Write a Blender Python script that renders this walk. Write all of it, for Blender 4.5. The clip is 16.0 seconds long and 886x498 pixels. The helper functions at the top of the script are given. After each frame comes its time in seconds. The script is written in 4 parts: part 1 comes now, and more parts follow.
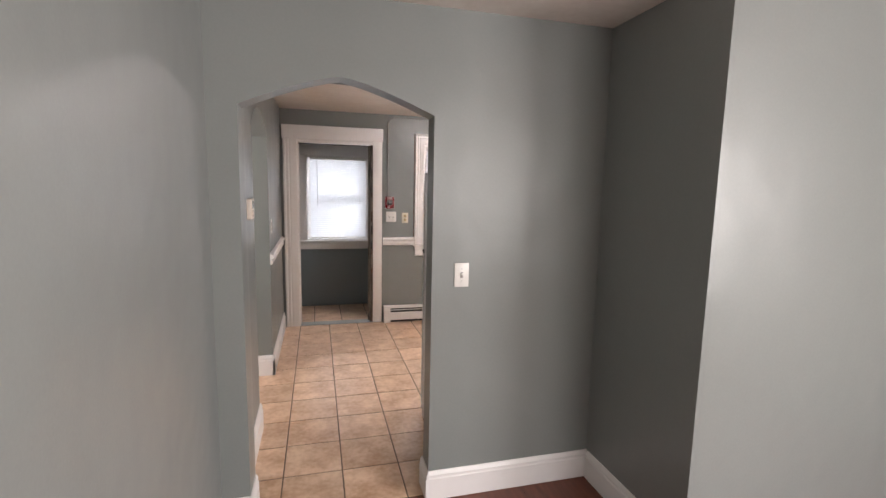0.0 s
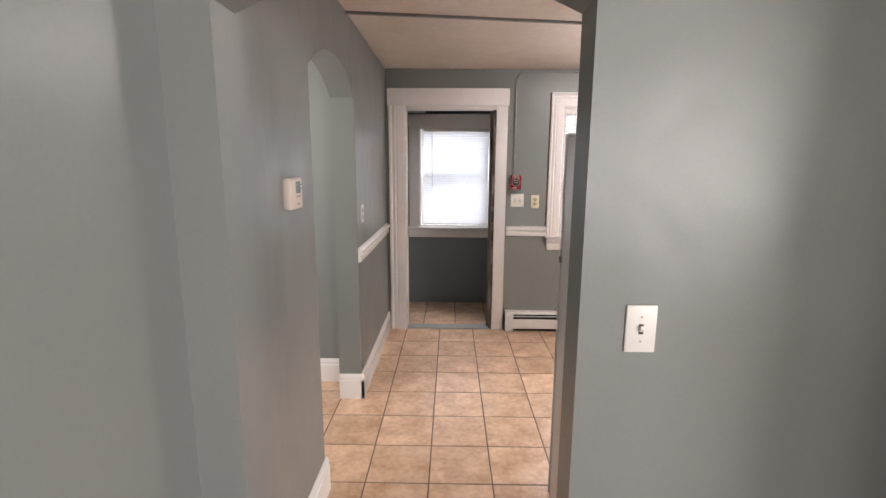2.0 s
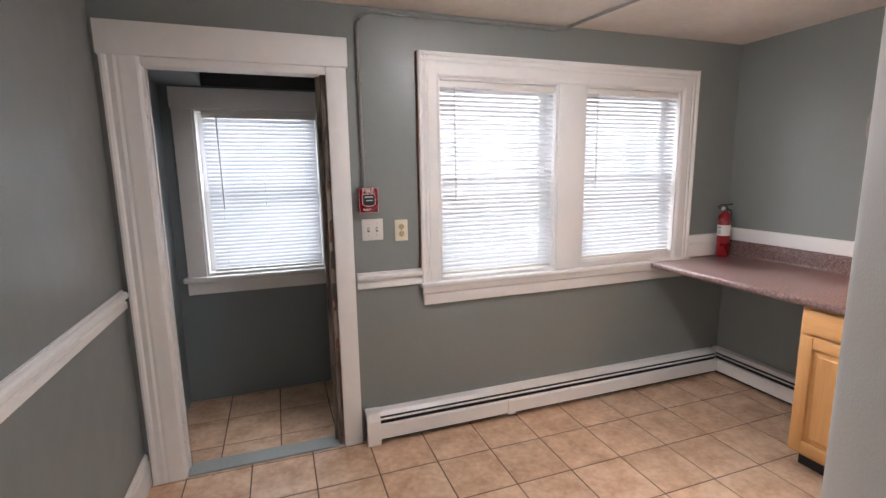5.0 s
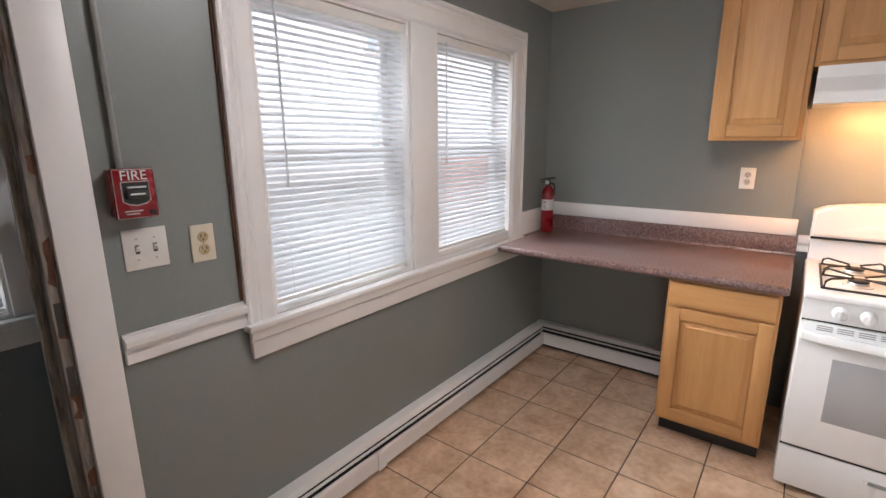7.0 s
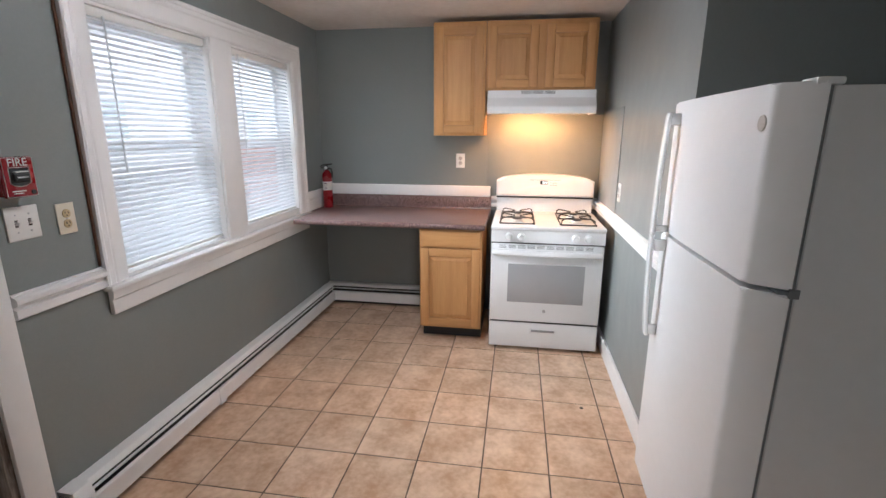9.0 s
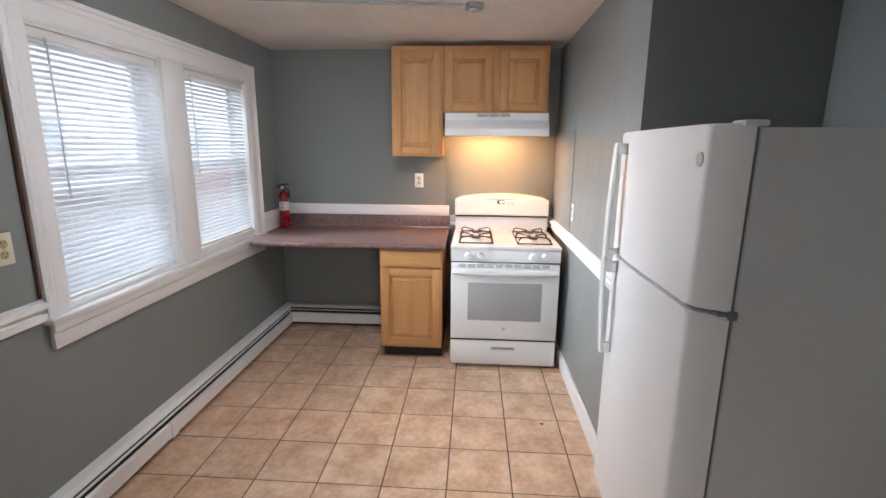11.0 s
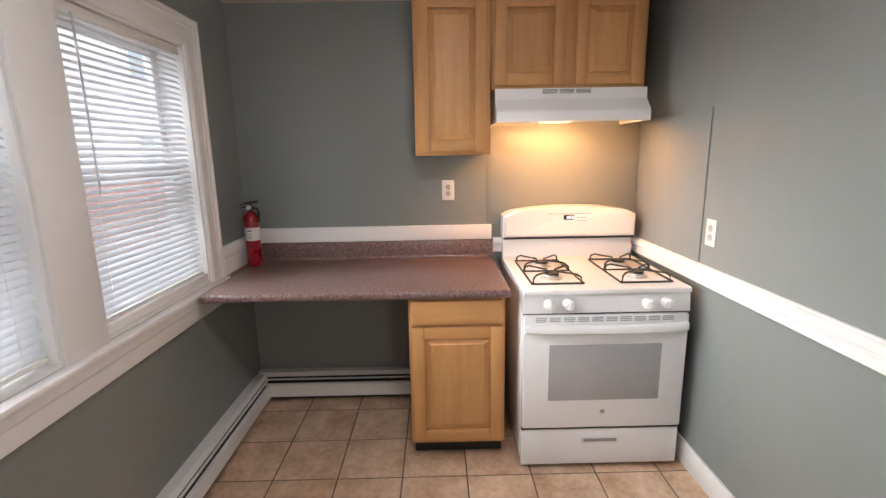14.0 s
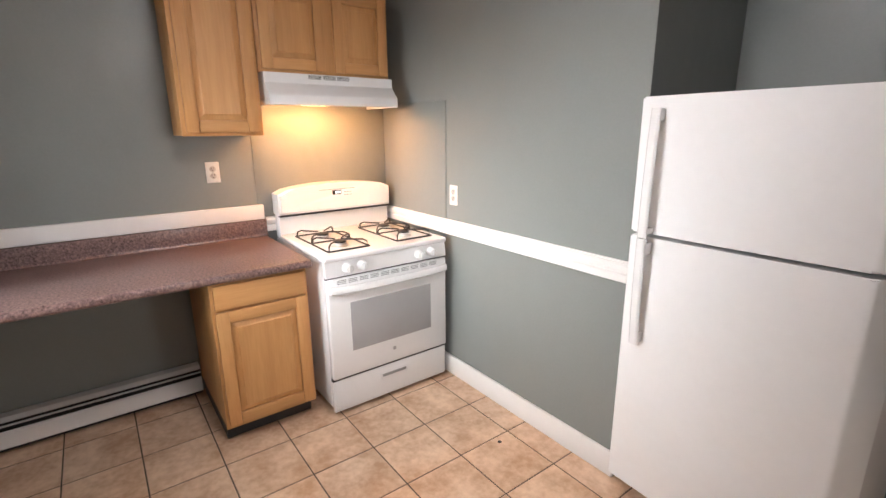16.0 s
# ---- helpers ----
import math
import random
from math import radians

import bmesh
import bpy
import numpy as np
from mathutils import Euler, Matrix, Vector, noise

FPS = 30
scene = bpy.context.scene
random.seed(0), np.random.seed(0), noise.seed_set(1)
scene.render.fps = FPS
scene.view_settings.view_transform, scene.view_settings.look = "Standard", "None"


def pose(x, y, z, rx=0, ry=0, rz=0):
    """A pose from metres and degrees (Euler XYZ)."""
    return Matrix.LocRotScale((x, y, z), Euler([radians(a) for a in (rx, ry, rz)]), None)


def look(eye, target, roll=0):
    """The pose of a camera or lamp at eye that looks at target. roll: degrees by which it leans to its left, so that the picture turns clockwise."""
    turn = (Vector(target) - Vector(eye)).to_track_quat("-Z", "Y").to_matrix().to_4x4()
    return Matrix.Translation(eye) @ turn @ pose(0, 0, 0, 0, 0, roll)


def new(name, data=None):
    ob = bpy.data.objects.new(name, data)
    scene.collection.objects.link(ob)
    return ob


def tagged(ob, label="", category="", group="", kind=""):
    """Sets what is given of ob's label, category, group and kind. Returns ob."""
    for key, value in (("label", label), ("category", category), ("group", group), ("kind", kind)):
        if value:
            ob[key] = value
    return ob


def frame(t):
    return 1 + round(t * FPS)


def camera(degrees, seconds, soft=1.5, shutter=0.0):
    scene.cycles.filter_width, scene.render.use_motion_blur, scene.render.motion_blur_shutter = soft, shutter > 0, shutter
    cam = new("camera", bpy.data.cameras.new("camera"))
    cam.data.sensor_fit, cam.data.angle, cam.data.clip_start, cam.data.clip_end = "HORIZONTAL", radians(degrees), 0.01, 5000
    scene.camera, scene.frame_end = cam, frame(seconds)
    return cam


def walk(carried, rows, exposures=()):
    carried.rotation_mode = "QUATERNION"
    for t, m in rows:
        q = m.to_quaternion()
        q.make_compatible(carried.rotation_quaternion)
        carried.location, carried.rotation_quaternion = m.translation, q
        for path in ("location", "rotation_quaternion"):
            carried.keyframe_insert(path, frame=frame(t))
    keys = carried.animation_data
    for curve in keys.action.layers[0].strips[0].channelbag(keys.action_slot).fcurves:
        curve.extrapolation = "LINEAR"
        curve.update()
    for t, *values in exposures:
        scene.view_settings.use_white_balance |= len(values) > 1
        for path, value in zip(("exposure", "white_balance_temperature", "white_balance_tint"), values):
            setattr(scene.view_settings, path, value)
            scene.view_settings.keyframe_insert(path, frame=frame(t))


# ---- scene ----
cam = camera(87.1, 16.0)
PATH = [
    (0, (0.018, 0.081, 1.557), (0.537, 1.995, 1.298), 1.2),
    (0.5, (0.057, 0.232, 1.521), (0.286, 2.194, 1.206), 1.1),
    (1, (0.136, 0.487, 1.504), (0.184, 2.453, 1.138), 0.9),
    (1.5, (0.219, 0.791, 1.523), (0.179, 2.758, 1.159), 0.5),
    (2, (0.231, 1.121, 1.524), (0.198, 3.09, 1.173), 0.3),
    (2.5, (0.153, 1.454, 1.533), (0.213, 3.424, 1.192), 0.3),
    (3, (0.123, 1.786, 1.518), (0.284, 3.752, 1.186), -0.2),
    (3.2, (0.117, 1.925, 1.52), (0.337, 3.884, 1.183), -0.5),
    (5.3, (0.366, 3.089, 1.533), (1.156, 4.896, 1.196), -0.7),
    (5.5, (0.352, 3.251, 1.539), (1.246, 5.005, 1.181), -0.5),
    (6, (0.338, 3.532, 1.512), (1.462, 5.141, 1.128), -0.3),
    (6.5, (0.379, 3.787, 1.495), (1.741, 5.19, 1.075), -0.2),
    (7, (0.316, 3.894, 1.512), (1.862, 5.082, 1.066), -0.3),
    (7.5, (0.106, 3.889, 1.535), (1.806, 4.827, 1.054), -0.3),
    (8, (-0.096, 3.783, 1.531), (1.701, 4.512, 1.041), -0.3),
    (8.5, (-0.339, 3.702, 1.513), (1.529, 4.219, 1.019), -0.2),
    (9, (-0.516, 3.671, 1.528), (1.402, 3.971, 1.047), 0.2),
    (9.5, (-0.642, 3.741, 1.557), (1.301, 3.854, 1.095), 0.5),
    (9.7, (-0.684, 3.752, 1.558), (1.262, 3.816, 1.096), 0.6),
    (11.8, (-0.303, 3.650, 1.608), (1.648, 3.865, 1.208), 0.6),
    (12, (-0.229, 3.659, 1.614), (1.712, 3.916, 1.206), 0.5),
    (12.5, (0.007, 3.744, 1.594), (1.937, 4.083, 1.195), 0.2),
    (13, (0.282, 3.859, 1.576), (2.21, 4.196, 1.163), -0.4),
    (13.5, (0.538, 4.02, 1.558), (2.485, 4.227, 1.151), -0.9),
    (14, (0.641, 4.207, 1.522), (2.6, 4.187, 1.121), -1.0),
    (14.5, (0.682, 4.381, 1.554), (2.617, 4.069, 1.156), -1.0),
    (15, (0.739, 4.512, 1.545), (2.587, 3.869, 1.133), -0.8),
    (15.5, (0.660, 4.610, 1.546), (2.384, 3.694, 1.108), -0.9),
    (16, (0.485, 4.700, 1.537), (2.035, 3.543, 1.041), -0.4),
]
walk(cam, [(t, look(eye, target, roll)) for t, eye, target, roll in PATH],
     [(0.0, 0.85, 6150, 14), (3.0, 1.05, 6150, 13), (5.5, 0.62, 5850, 11), (7.0, 0.42, 5850, 10), (9.0, 0.48, 5450, 7), (13.0, 0.36, 5500, 7), (14.5, 0.30, 6100, 11), (15.0, 0.38, 6000, 11), (16.0, 0.55, 6000, 11)])

# ---- world, sun, large lights ----
WARM, DAY = (1.0, 0.43, 0.14), (1.0, 0.985, 0.95)
world = bpy.data.worlds.new("world")
scene.world = world
world.use_nodes = True
wn = world.node_tree.nodes
sky = wn.new("ShaderNodeTexSky")
sky.sky_type, sky.sun_disc = "NISHITA", False
sky.sun_elevation, sky.sun_rotation = radians(48), radians(200)
sky.air_density, sky.dust_density = 1.0, 4.0
wn["Background"].inputs["Strength"].default_value = 0.14
world.node_tree.links.new(sky.outputs[0], wn["Background"].inputs["Color"])
sun = new("sun", bpy.data.lights.new("sun", "SUN"))
sun.data.energy, sun.data.angle, sun.data.color = 2.8, radians(4), (1.0, 0.95, 0.88)
sun.matrix_world = look((0, -20, 30), (6, 0, 0))


def window_lamp(name, place, target, w, h, watts, color=DAY):
    lamp = new(name, bpy.data.lights.new(name, "AREA"))
    lamp.data.shape, lamp.data.size, lamp.data.size_y = "RECTANGLE", w, h
    lamp.data.energy, lamp.data.color = watts, color
    lamp.matrix_world = look(place, target)
    return lamp


window_lamp("daylight", (2.05, 7.6, 4.2), (2.05, 5.36, 1.4), 5.0, 2.2, 240)
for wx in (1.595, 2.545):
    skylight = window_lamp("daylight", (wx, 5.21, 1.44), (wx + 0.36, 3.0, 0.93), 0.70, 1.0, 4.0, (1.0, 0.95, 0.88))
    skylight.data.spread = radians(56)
window_lamp("daylight", (0.38, 7.1, 1.5), (0.38, 5.9, 1.3), 1.6, 2.2, 34)
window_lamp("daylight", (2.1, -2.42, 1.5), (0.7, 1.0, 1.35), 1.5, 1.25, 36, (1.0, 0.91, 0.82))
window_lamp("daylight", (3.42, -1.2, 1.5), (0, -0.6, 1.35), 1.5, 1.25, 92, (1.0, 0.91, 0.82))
# added lamp at an unseen passage window, aimed to brighten the end wall
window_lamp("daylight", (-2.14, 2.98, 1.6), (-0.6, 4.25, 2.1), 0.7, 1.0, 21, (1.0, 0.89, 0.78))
hood_lamp = window_lamp("hood_lamp", (3.13, 3.53, 1.664), (3.43, 3.47, 1.02), 0.64, 0.12, 8.0, WARM)

# ---- materials ----


def mat(name, low, high=None, rough=0.5, metal=0.0, wave=0.0, scale=(1, 1, 1), size=3.0, fine=60.0, bump=0.0, bump_size=None,
        gloss=0.06, vary=0.0, coat=0.0, detail=4.0):
    """A painted or grained surface: two scales of noise between two colours, uneven gloss, fine relief."""
    m = bpy.data.materials.new(name)
    m.use_nodes = True
    n, l = m.node_tree.nodes, m.node_tree.links
    b = n["Principled BSDF"]
    high = high or tuple(min(1, c * 1.12) for c in low)
    geo, mapping = n.new("ShaderNodeNewGeometry"), n.new("ShaderNodeMapping")
    mapping.inputs["Scale"].default_value = scale
    l.new(geo.outputs["Position"], mapping.inputs["Vector"])
    place = mapping.outputs[0]
    info = n.new("ShaderNodeObjectInfo")
    if vary:
        add, mul = n.new("ShaderNodeVectorMath"), n.new("ShaderNodeMath")
        mul.operation, mul.inputs[1].default_value = "MULTIPLY", 37.0
        l.new(info.outputs["Random"], mul.inputs[0])
        l.new(place, add.inputs[0])
        l.new(mul.outputs[0], add.inputs[1])
        place = add.outputs[0]
    big, small = n.new("ShaderNodeTexNoise"), n.new("ShaderNodeTexNoise")
    big.inputs["Scale"].default_value, small.inputs["Scale"].default_value = size, fine
    big.inputs["Detail"].default_value = small.inputs["Detail"].default_value = detail
    l.new(place, big.inputs["Vector"])
    l.new(place, small.inputs["Vector"])
    mix = n.new("ShaderNodeMath")
    mix.operation, mix.inputs[1].default_value = "MULTIPLY_ADD", 0.65
    half = n.new("ShaderNodeMath")
    half.operation, half.inputs[1].default_value = "MULTIPLY", 0.35
    l.new(small.outputs["Fac"], half.inputs[0])
    l.new(big.outputs["Fac"], mix.inputs[0])
    l.new(half.outputs[0], mix.inputs[2])
    ramp = n.new("ShaderNodeValToRGB")
    ramp.color_ramp.elements[0].position, ramp.color_ramp.elements[1].position = 0.36, 0.64
    ramp.color_ramp.elements[0].color, ramp.color_ramp.elements[1].color = (*low, 1), (*high, 1)
    l.new(mix.outputs[0], ramp.inputs["Fac"])
    color = ramp.outputs["Color"]
    if vary:
        hsv, span = n.new("ShaderNodeHueSaturation"), n.new("ShaderNodeMapRange")
        span.inputs["To Min"].default_value, span.inputs["To Max"].default_value = 1 - vary, 1 + vary
        l.new(info.outputs["Random"], span.inputs["Value"])
        l.new(span.outputs[0], hsv.inputs["Value"])
        l.new(color, hsv.inputs["Color"])
        color = hsv.outputs["Color"]
    l.new(color, b.inputs["Base Color"])
    b.inputs["Metallic"].default_value = metal
    b.inputs["Coat Weight"].default_value = coat
    uneven = n.new("ShaderNodeMapRange")
    uneven.inputs["To Min"].default_value, uneven.inputs["To Max"].default_value = max(0.02, rough - gloss), min(1, rough + gloss)
    l.new(big.outputs["Fac"], uneven.inputs["Value"])
    l.new(uneven.outputs[0], b.inputs["Roughness"])
    if bump:
        tex, relief = n.new("ShaderNodeTexNoise"), n.new("ShaderNodeBump")
        tex.inputs["Scale"].default_value, tex.inputs["Detail"].default_value = bump_size or fine, 3
        l.new(place, tex.inputs["Vector"])
        l.new(tex.outputs["Fac"], relief.inputs["Height"])
        relief.inputs["Strength"].default_value, relief.inputs["Distance"].default_value = bump, 0.004
        l.new(relief.outputs["Normal"], b.inputs["Normal"])
        if wave:
            slow, swell = n.new("ShaderNodeTexNoise"), n.new("ShaderNodeBump")
            slow.inputs["Scale"].default_value, slow.inputs["Detail"].default_value = 3.2, 2
            l.new(geo.outputs["Position"], slow.inputs["Vector"])
            l.new(slow.outputs["Fac"], swell.inputs["Height"])
            swell.inputs["Strength"].default_value, swell.inputs["Distance"].default_value = wave, 0.05
            l.new(swell.outputs["Normal"], relief.inputs["Normal"])
    return m


def glow(name, color, strength):
    m = bpy.data.materials.new(name)
    m.use_nodes = True
    b = m.node_tree.nodes["Principled BSDF"]
    b.inputs["Base Color"].default_value = (*[min(0.9, c) for c in color], 1)
    b.inputs["Emission Color"].default_value, b.inputs["Emission Strength"].default_value = (*color, 1), strength
    return m


def thin_white(name, color, through_it):
    """White vinyl that lets some light through."""
    m = mat(name, color, rough=0.45, size=2, fine=25)
    n, l = m.node_tree.nodes, m.node_tree.links
    t, x = n.new("ShaderNodeBsdfTranslucent"), n.new("ShaderNodeMixShader")
    t.inputs["Color"].default_value = (*color, 1)
    x.inputs["Fac"].default_value = through_it
    l.new(n["Principled BSDF"].outputs[0], x.inputs[1])
    l.new(t.outputs[0], x.inputs[2])
    l.new(x.outputs[0], n["Material Output"].inputs["Surface"])
    return m


def glass(name, rough=0.0, tint=(1, 1, 1)):
    m = bpy.data.materials.new(name)
    m.use_nodes = True
    b = m.node_tree.nodes["Principled BSDF"]
    b.inputs["Base Color"].default_value = (*tint, 1)
    b.inputs["Transmission Weight"].default_value, b.inputs["Roughness"].default_value, b.inputs["IOR"].default_value = 1, rough, 1.45
    return m


M_WALL = mat("wall_paint", wave=0.22, low=(0.212, 0.229, 0.222), high=(0.232, 0.249, 0.241), rough=0.36, size=1.3, fine=90, bump=0.045, bump_size=140, gloss=0.07)
M_PANTRY = mat("pantry_paint", (0.175, 0.205, 0.215), (0.195, 0.225, 0.235), rough=0.4, size=1.3, fine=90, bump=0.10, bump_size=140)
M_CEIL = mat("ceiling_paint", (0.665, 0.615, 0.555), (0.77, 0.725, 0.67), rough=0.8, size=2.4, fine=22, bump=0.4, bump_size=70)
M_TRIM = mat("trim_paint", (0.79, 0.775, 0.76), (0.83, 0.815, 0.80), rough=0.36, size=1.5, fine=20, bump=0.025, bump_size=25)
M_TILE = mat("floor_tile", (0.52, 0.31, 0.18), (0.80, 0.59, 0.42), rough=0.32, size=7, fine=34, bump=0.05, bump_size=60, vary=0.07, gloss=0.1, detail=6)
M_GROUT = mat("grout", (0.085, 0.062, 0.045), (0.15, 0.11, 0.08), rough=0.9, size=4, fine=120, bump=0.3)
M_WOODFLOOR = mat("floor_wood", (0.12, 0.035, 0.02), (0.20, 0.062, 0.034), rough=0.3, scale=(18, 1.4, 18), size=2, fine=9, bump=0.05, vary=0.15)
M_MAPLE = mat("maple", (0.475, 0.24, 0.082), (0.565, 0.305, 0.114), rough=0.5, scale=(14, 14, 1.0), size=1.6, fine=9, bump=0.04, bump_size=20, vary=0.06, coat=0.02)
M_MAPLE_H = mat("maple_across", (0.475, 0.24, 0.082), (0.565, 0.305, 0.114), rough=0.5, scale=(14, 1.0, 14), size=1.6, fine=9, bump=0.04, bump_size=20, vary=0.06, coat=0.02)
M_COUNTER = mat("counter_laminate", (0.07, 0.04, 0.036), (0.29, 0.19, 0.175), rough=0.3, size=95, fine=260, gloss=0.05, detail=2)
M_WHITE = mat("white_enamel", (0.80, 0.80, 0.80), (0.83, 0.83, 0.83), rough=0.22, size=2, fine=30, coat=0.3)
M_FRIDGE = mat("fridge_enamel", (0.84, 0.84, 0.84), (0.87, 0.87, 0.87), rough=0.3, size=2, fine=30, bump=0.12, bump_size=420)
# greyer than the doors: the shade on the fridge's side is in this tone
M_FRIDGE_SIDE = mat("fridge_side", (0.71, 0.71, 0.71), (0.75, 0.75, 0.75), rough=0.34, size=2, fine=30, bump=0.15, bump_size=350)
M_GASKET = mat("gasket", (0.16, 0.165, 0.17), rough=0.6)
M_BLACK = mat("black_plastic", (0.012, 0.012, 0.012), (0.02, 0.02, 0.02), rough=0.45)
M_IRON = mat("cast_iron", (0.015, 0.014, 0.014), (0.03, 0.028, 0.027), rough=0.6, bump=0.2, bump_size=300)
M_STEEL = mat("steel", (0.42, 0.42, 0.42), (0.52, 0.52, 0.52), rough=0.35, metal=1.0, fine=120)
M_CONDUIT = mat("conduit_paint", (0.22, 0.225, 0.215), (0.29, 0.29, 0.275), rough=0.3, size=8)
M_ALU = mat("burner_aluminium", (0.55, 0.54, 0.52), rough=0.45, metal=0.8)
M_IVORY = mat("ivory_plastic", (0.70, 0.64, 0.51), (0.74, 0.68, 0.55), rough=0.35)
M_PLATE = mat("white_plastic", (0.74, 0.725, 0.69), (0.78, 0.765, 0.73), rough=0.35)
M_TAN = mat("aged_ivory", (0.50, 0.38, 0.20), (0.56, 0.44, 0.26), rough=0.4)
M_GREYPLASTIC = mat("grey_plastic", (0.50, 0.46, 0.42), rough=0.4)
M_BEIGE = mat("beige_plastic", (0.60, 0.52, 0.45), (0.66, 0.58, 0.50), rough=0.45)
M_VENT = mat("vent_shadow", (0.26, 0.26, 0.26), rough=0.6)
M_SLOT = mat("slot", (0.035, 0.03, 0.025), rough=0.6)
M_RED = mat("red_enamel", (0.21, 0.004, 0.010), (0.26, 0.007, 0.014), rough=0.28, size=9, coat=0.2)
M_LABEL = mat("label_paper", (0.68, 0.68, 0.66), rough=0.5)
M_LCD = mat("lcd", (0.17, 0.21, 0.20), rough=0.2)
M_OVENGLASS = mat("oven_window", (0.36, 0.36, 0.365), (0.40, 0.40, 0.405), rough=0.12, fine=300, coat=0.4)
M_WORN = mat("worn_wood", (0.05, 0.03, 0.02), (0.33, 0.29, 0.25), rough=0.75, scale=(30, 30, 3), size=1.2, fine=6, bump=0.5, bump_size=10)
M_OLDPAINT = mat("old_paint", (0.075, 0.055, 0.042), (0.40, 0.36, 0.31), rough=0.65, scale=(30, 30, 3), size=1.2, fine=6, bump=0.4, bump_size=10)
M_CHIP = mat("bare_brown_wood", (0.06, 0.022, 0.01), (0.17, 0.07, 0.035), rough=0.8, scale=(40, 40, 6), size=1.5, fine=8, bump=0.5)
M_BLIND = thin_white("blind_vinyl", (0.80, 0.81, 0.83), 0.38)
M_WAND = mat("wand_plastic", (0.62, 0.63, 0.64), rough=0.25)
M_GLASS = glass("window_glass")
M_DOME = glow("lamp_dome", (1.0, 0.91, 0.85), 55.0)
M_DISPLAY = glow("clock_digits", (0.75, 0.95, 1.0), 1.4)
M_SIDING = mat("siding", (0.76, 0.745, 0.71), (0.80, 0.785, 0.75), rough=0.6, size=1)
M_BRICK = mat("brick", (0.40, 0.20, 0.16), (0.46, 0.25, 0.20), rough=0.85, size=5, vary=0.12)
M_ROOF = mat("roof_shingle", (0.10, 0.10, 0.10), (0.15, 0.15, 0.15), rough=0.9)
M_GROUND = mat("ground", (0.42, 0.42, 0.41), (0.52, 0.515, 0.50), rough=0.95, size=0.6, fine=8)
M_PANE = mat("far_pane", (0.42, 0.48, 0.51), rough=0.08)
M_THRESH = mat("threshold", (0.30, 0.335, 0.345), (0.38, 0.41, 0.42), rough=0.5, bump=0.1)

# ---- building helpers ----
BASE = {}


def thing(name, at, label, category, group="", kind=""):
    ob = new(name)
    ob.location = at
    ob.empty_display_size = 0.05
    BASE[name, ob.name] = Vector(at)
    ob["category"] = category
    return tagged(ob, label, category, group, kind)


def base_of(ob):
    while ob.parent:
        ob = ob.parent
    return ob.location.copy() if ob.type == "EMPTY" else Vector((0, 0, 0))


def finish(bm, material, smooth):
    bmesh.ops.recalc_face_normals(bm, faces=bm.faces)
    me = bpy.data.meshes.new("mesh")
    if smooth:
        for f in bm.faces:
            f.smooth = True
        for e in bm.edges:
            e.smooth = len(e.link_faces) == 2 and e.calc_face_angle(0) < radians(38)
    bm.to_mesh(me)
    bm.free()
    me.materials.append(material)
    return me


def part(name, bm, material, parent=None, label="", smooth=True):
    """One mesh under a thing or a part; its shape is given in the world's coordinates."""
    if parent is not None:
        bmesh.ops.translate(bm, verts=bm.verts, vec=-base_of(parent))
    ob = new(name, finish(bm, material, smooth))
    ob.parent = parent
    return tagged(ob, label)


def solid(name, bm, material, label, category, kind="", group="", smooth=True):
    ob = part(name, bm, material, None, "", smooth)
    return tagged(ob, label, category, group, kind)


def box(x0, x1, y0, y1, z0, z1, r=0.0, bm=None, seg=2):
    bm = bm or bmesh.new()
    v = [bm.verts.new((x, y, z)) for x in (x0, x1) for y in (y0, y1) for z in (z0, z1)]
    fs = [bm.faces.new([v[i] for i in q]) for q in ((0, 1, 3, 2), (4, 6, 7, 5), (0, 4, 5, 1), (2, 3, 7, 6), (0, 2, 6, 4), (1, 5, 7, 3))]
    if r:
        es = {e for f in fs for e in f.edges}
        bmesh.ops.bevel(bm, geom=list(es), offset=r, segments=seg, affect="EDGES", profile=0.5, clamp_overlap=True)
    return bm


def prism(points, axis, a, b, bm=None, r=0.0):
    """A polygon given in the two other axes (in x, y, z order), drawn out along axis from a to b."""
    bm = bm or bmesh.new()

    def at(p, w):
        q = list(p)
        q.insert("xyz".index(axis), w)
        return q
    lo, hi = [bm.verts.new(at(p, a)) for p in points], [bm.verts.new(at(p, b)) for p in points]
    bm.faces.new(lo), bm.faces.new(hi[::-1])
    n = len(points)
    for i in range(n):
        bm.faces.new((lo[i], hi[i], hi[(i + 1) % n], lo[(i + 1) % n]))
    if r:
        bmesh.ops.bevel(bm, geom=[e for e in bm.edges], offset=r, segments=2, affect="EDGES", clamp_overlap=True)
    return bm


def turned(profile, place, axis="z", seg=20, bm=None):
    """A round shape from (radius, height) pairs, stood on place along axis ('x', 'y', 'z' or with '-')."""
    bm = bm or bmesh.new()
    rings = []
    for rad, h in profile:
        ring = []
        for k in range(seg):
            a = 2 * math.pi * k / seg
            p = (rad * math.cos(a), rad * math.sin(a), h)
            s = -1 if axis[0] == "-" else 1
            p = {"z": (p[0], p[1], s * p[2]), "x": (s * p[2], p[0], p[1]), "y": (p[0], s * p[2], p[1])}[axis[-1]]
            ring.append(bm.verts.new(Vector(place) + Vector(p)))
        rings.append(ring)
    for r0, r1 in zip(rings, rings[1:]):
        for k in range(seg):
            bm.faces.new((r0[k], r0[(k + 1) % seg], r1[(k + 1) % seg], r1[k]))
    bm.faces.new(rings[0]), bm.faces.new(rings[-1])
    return bm


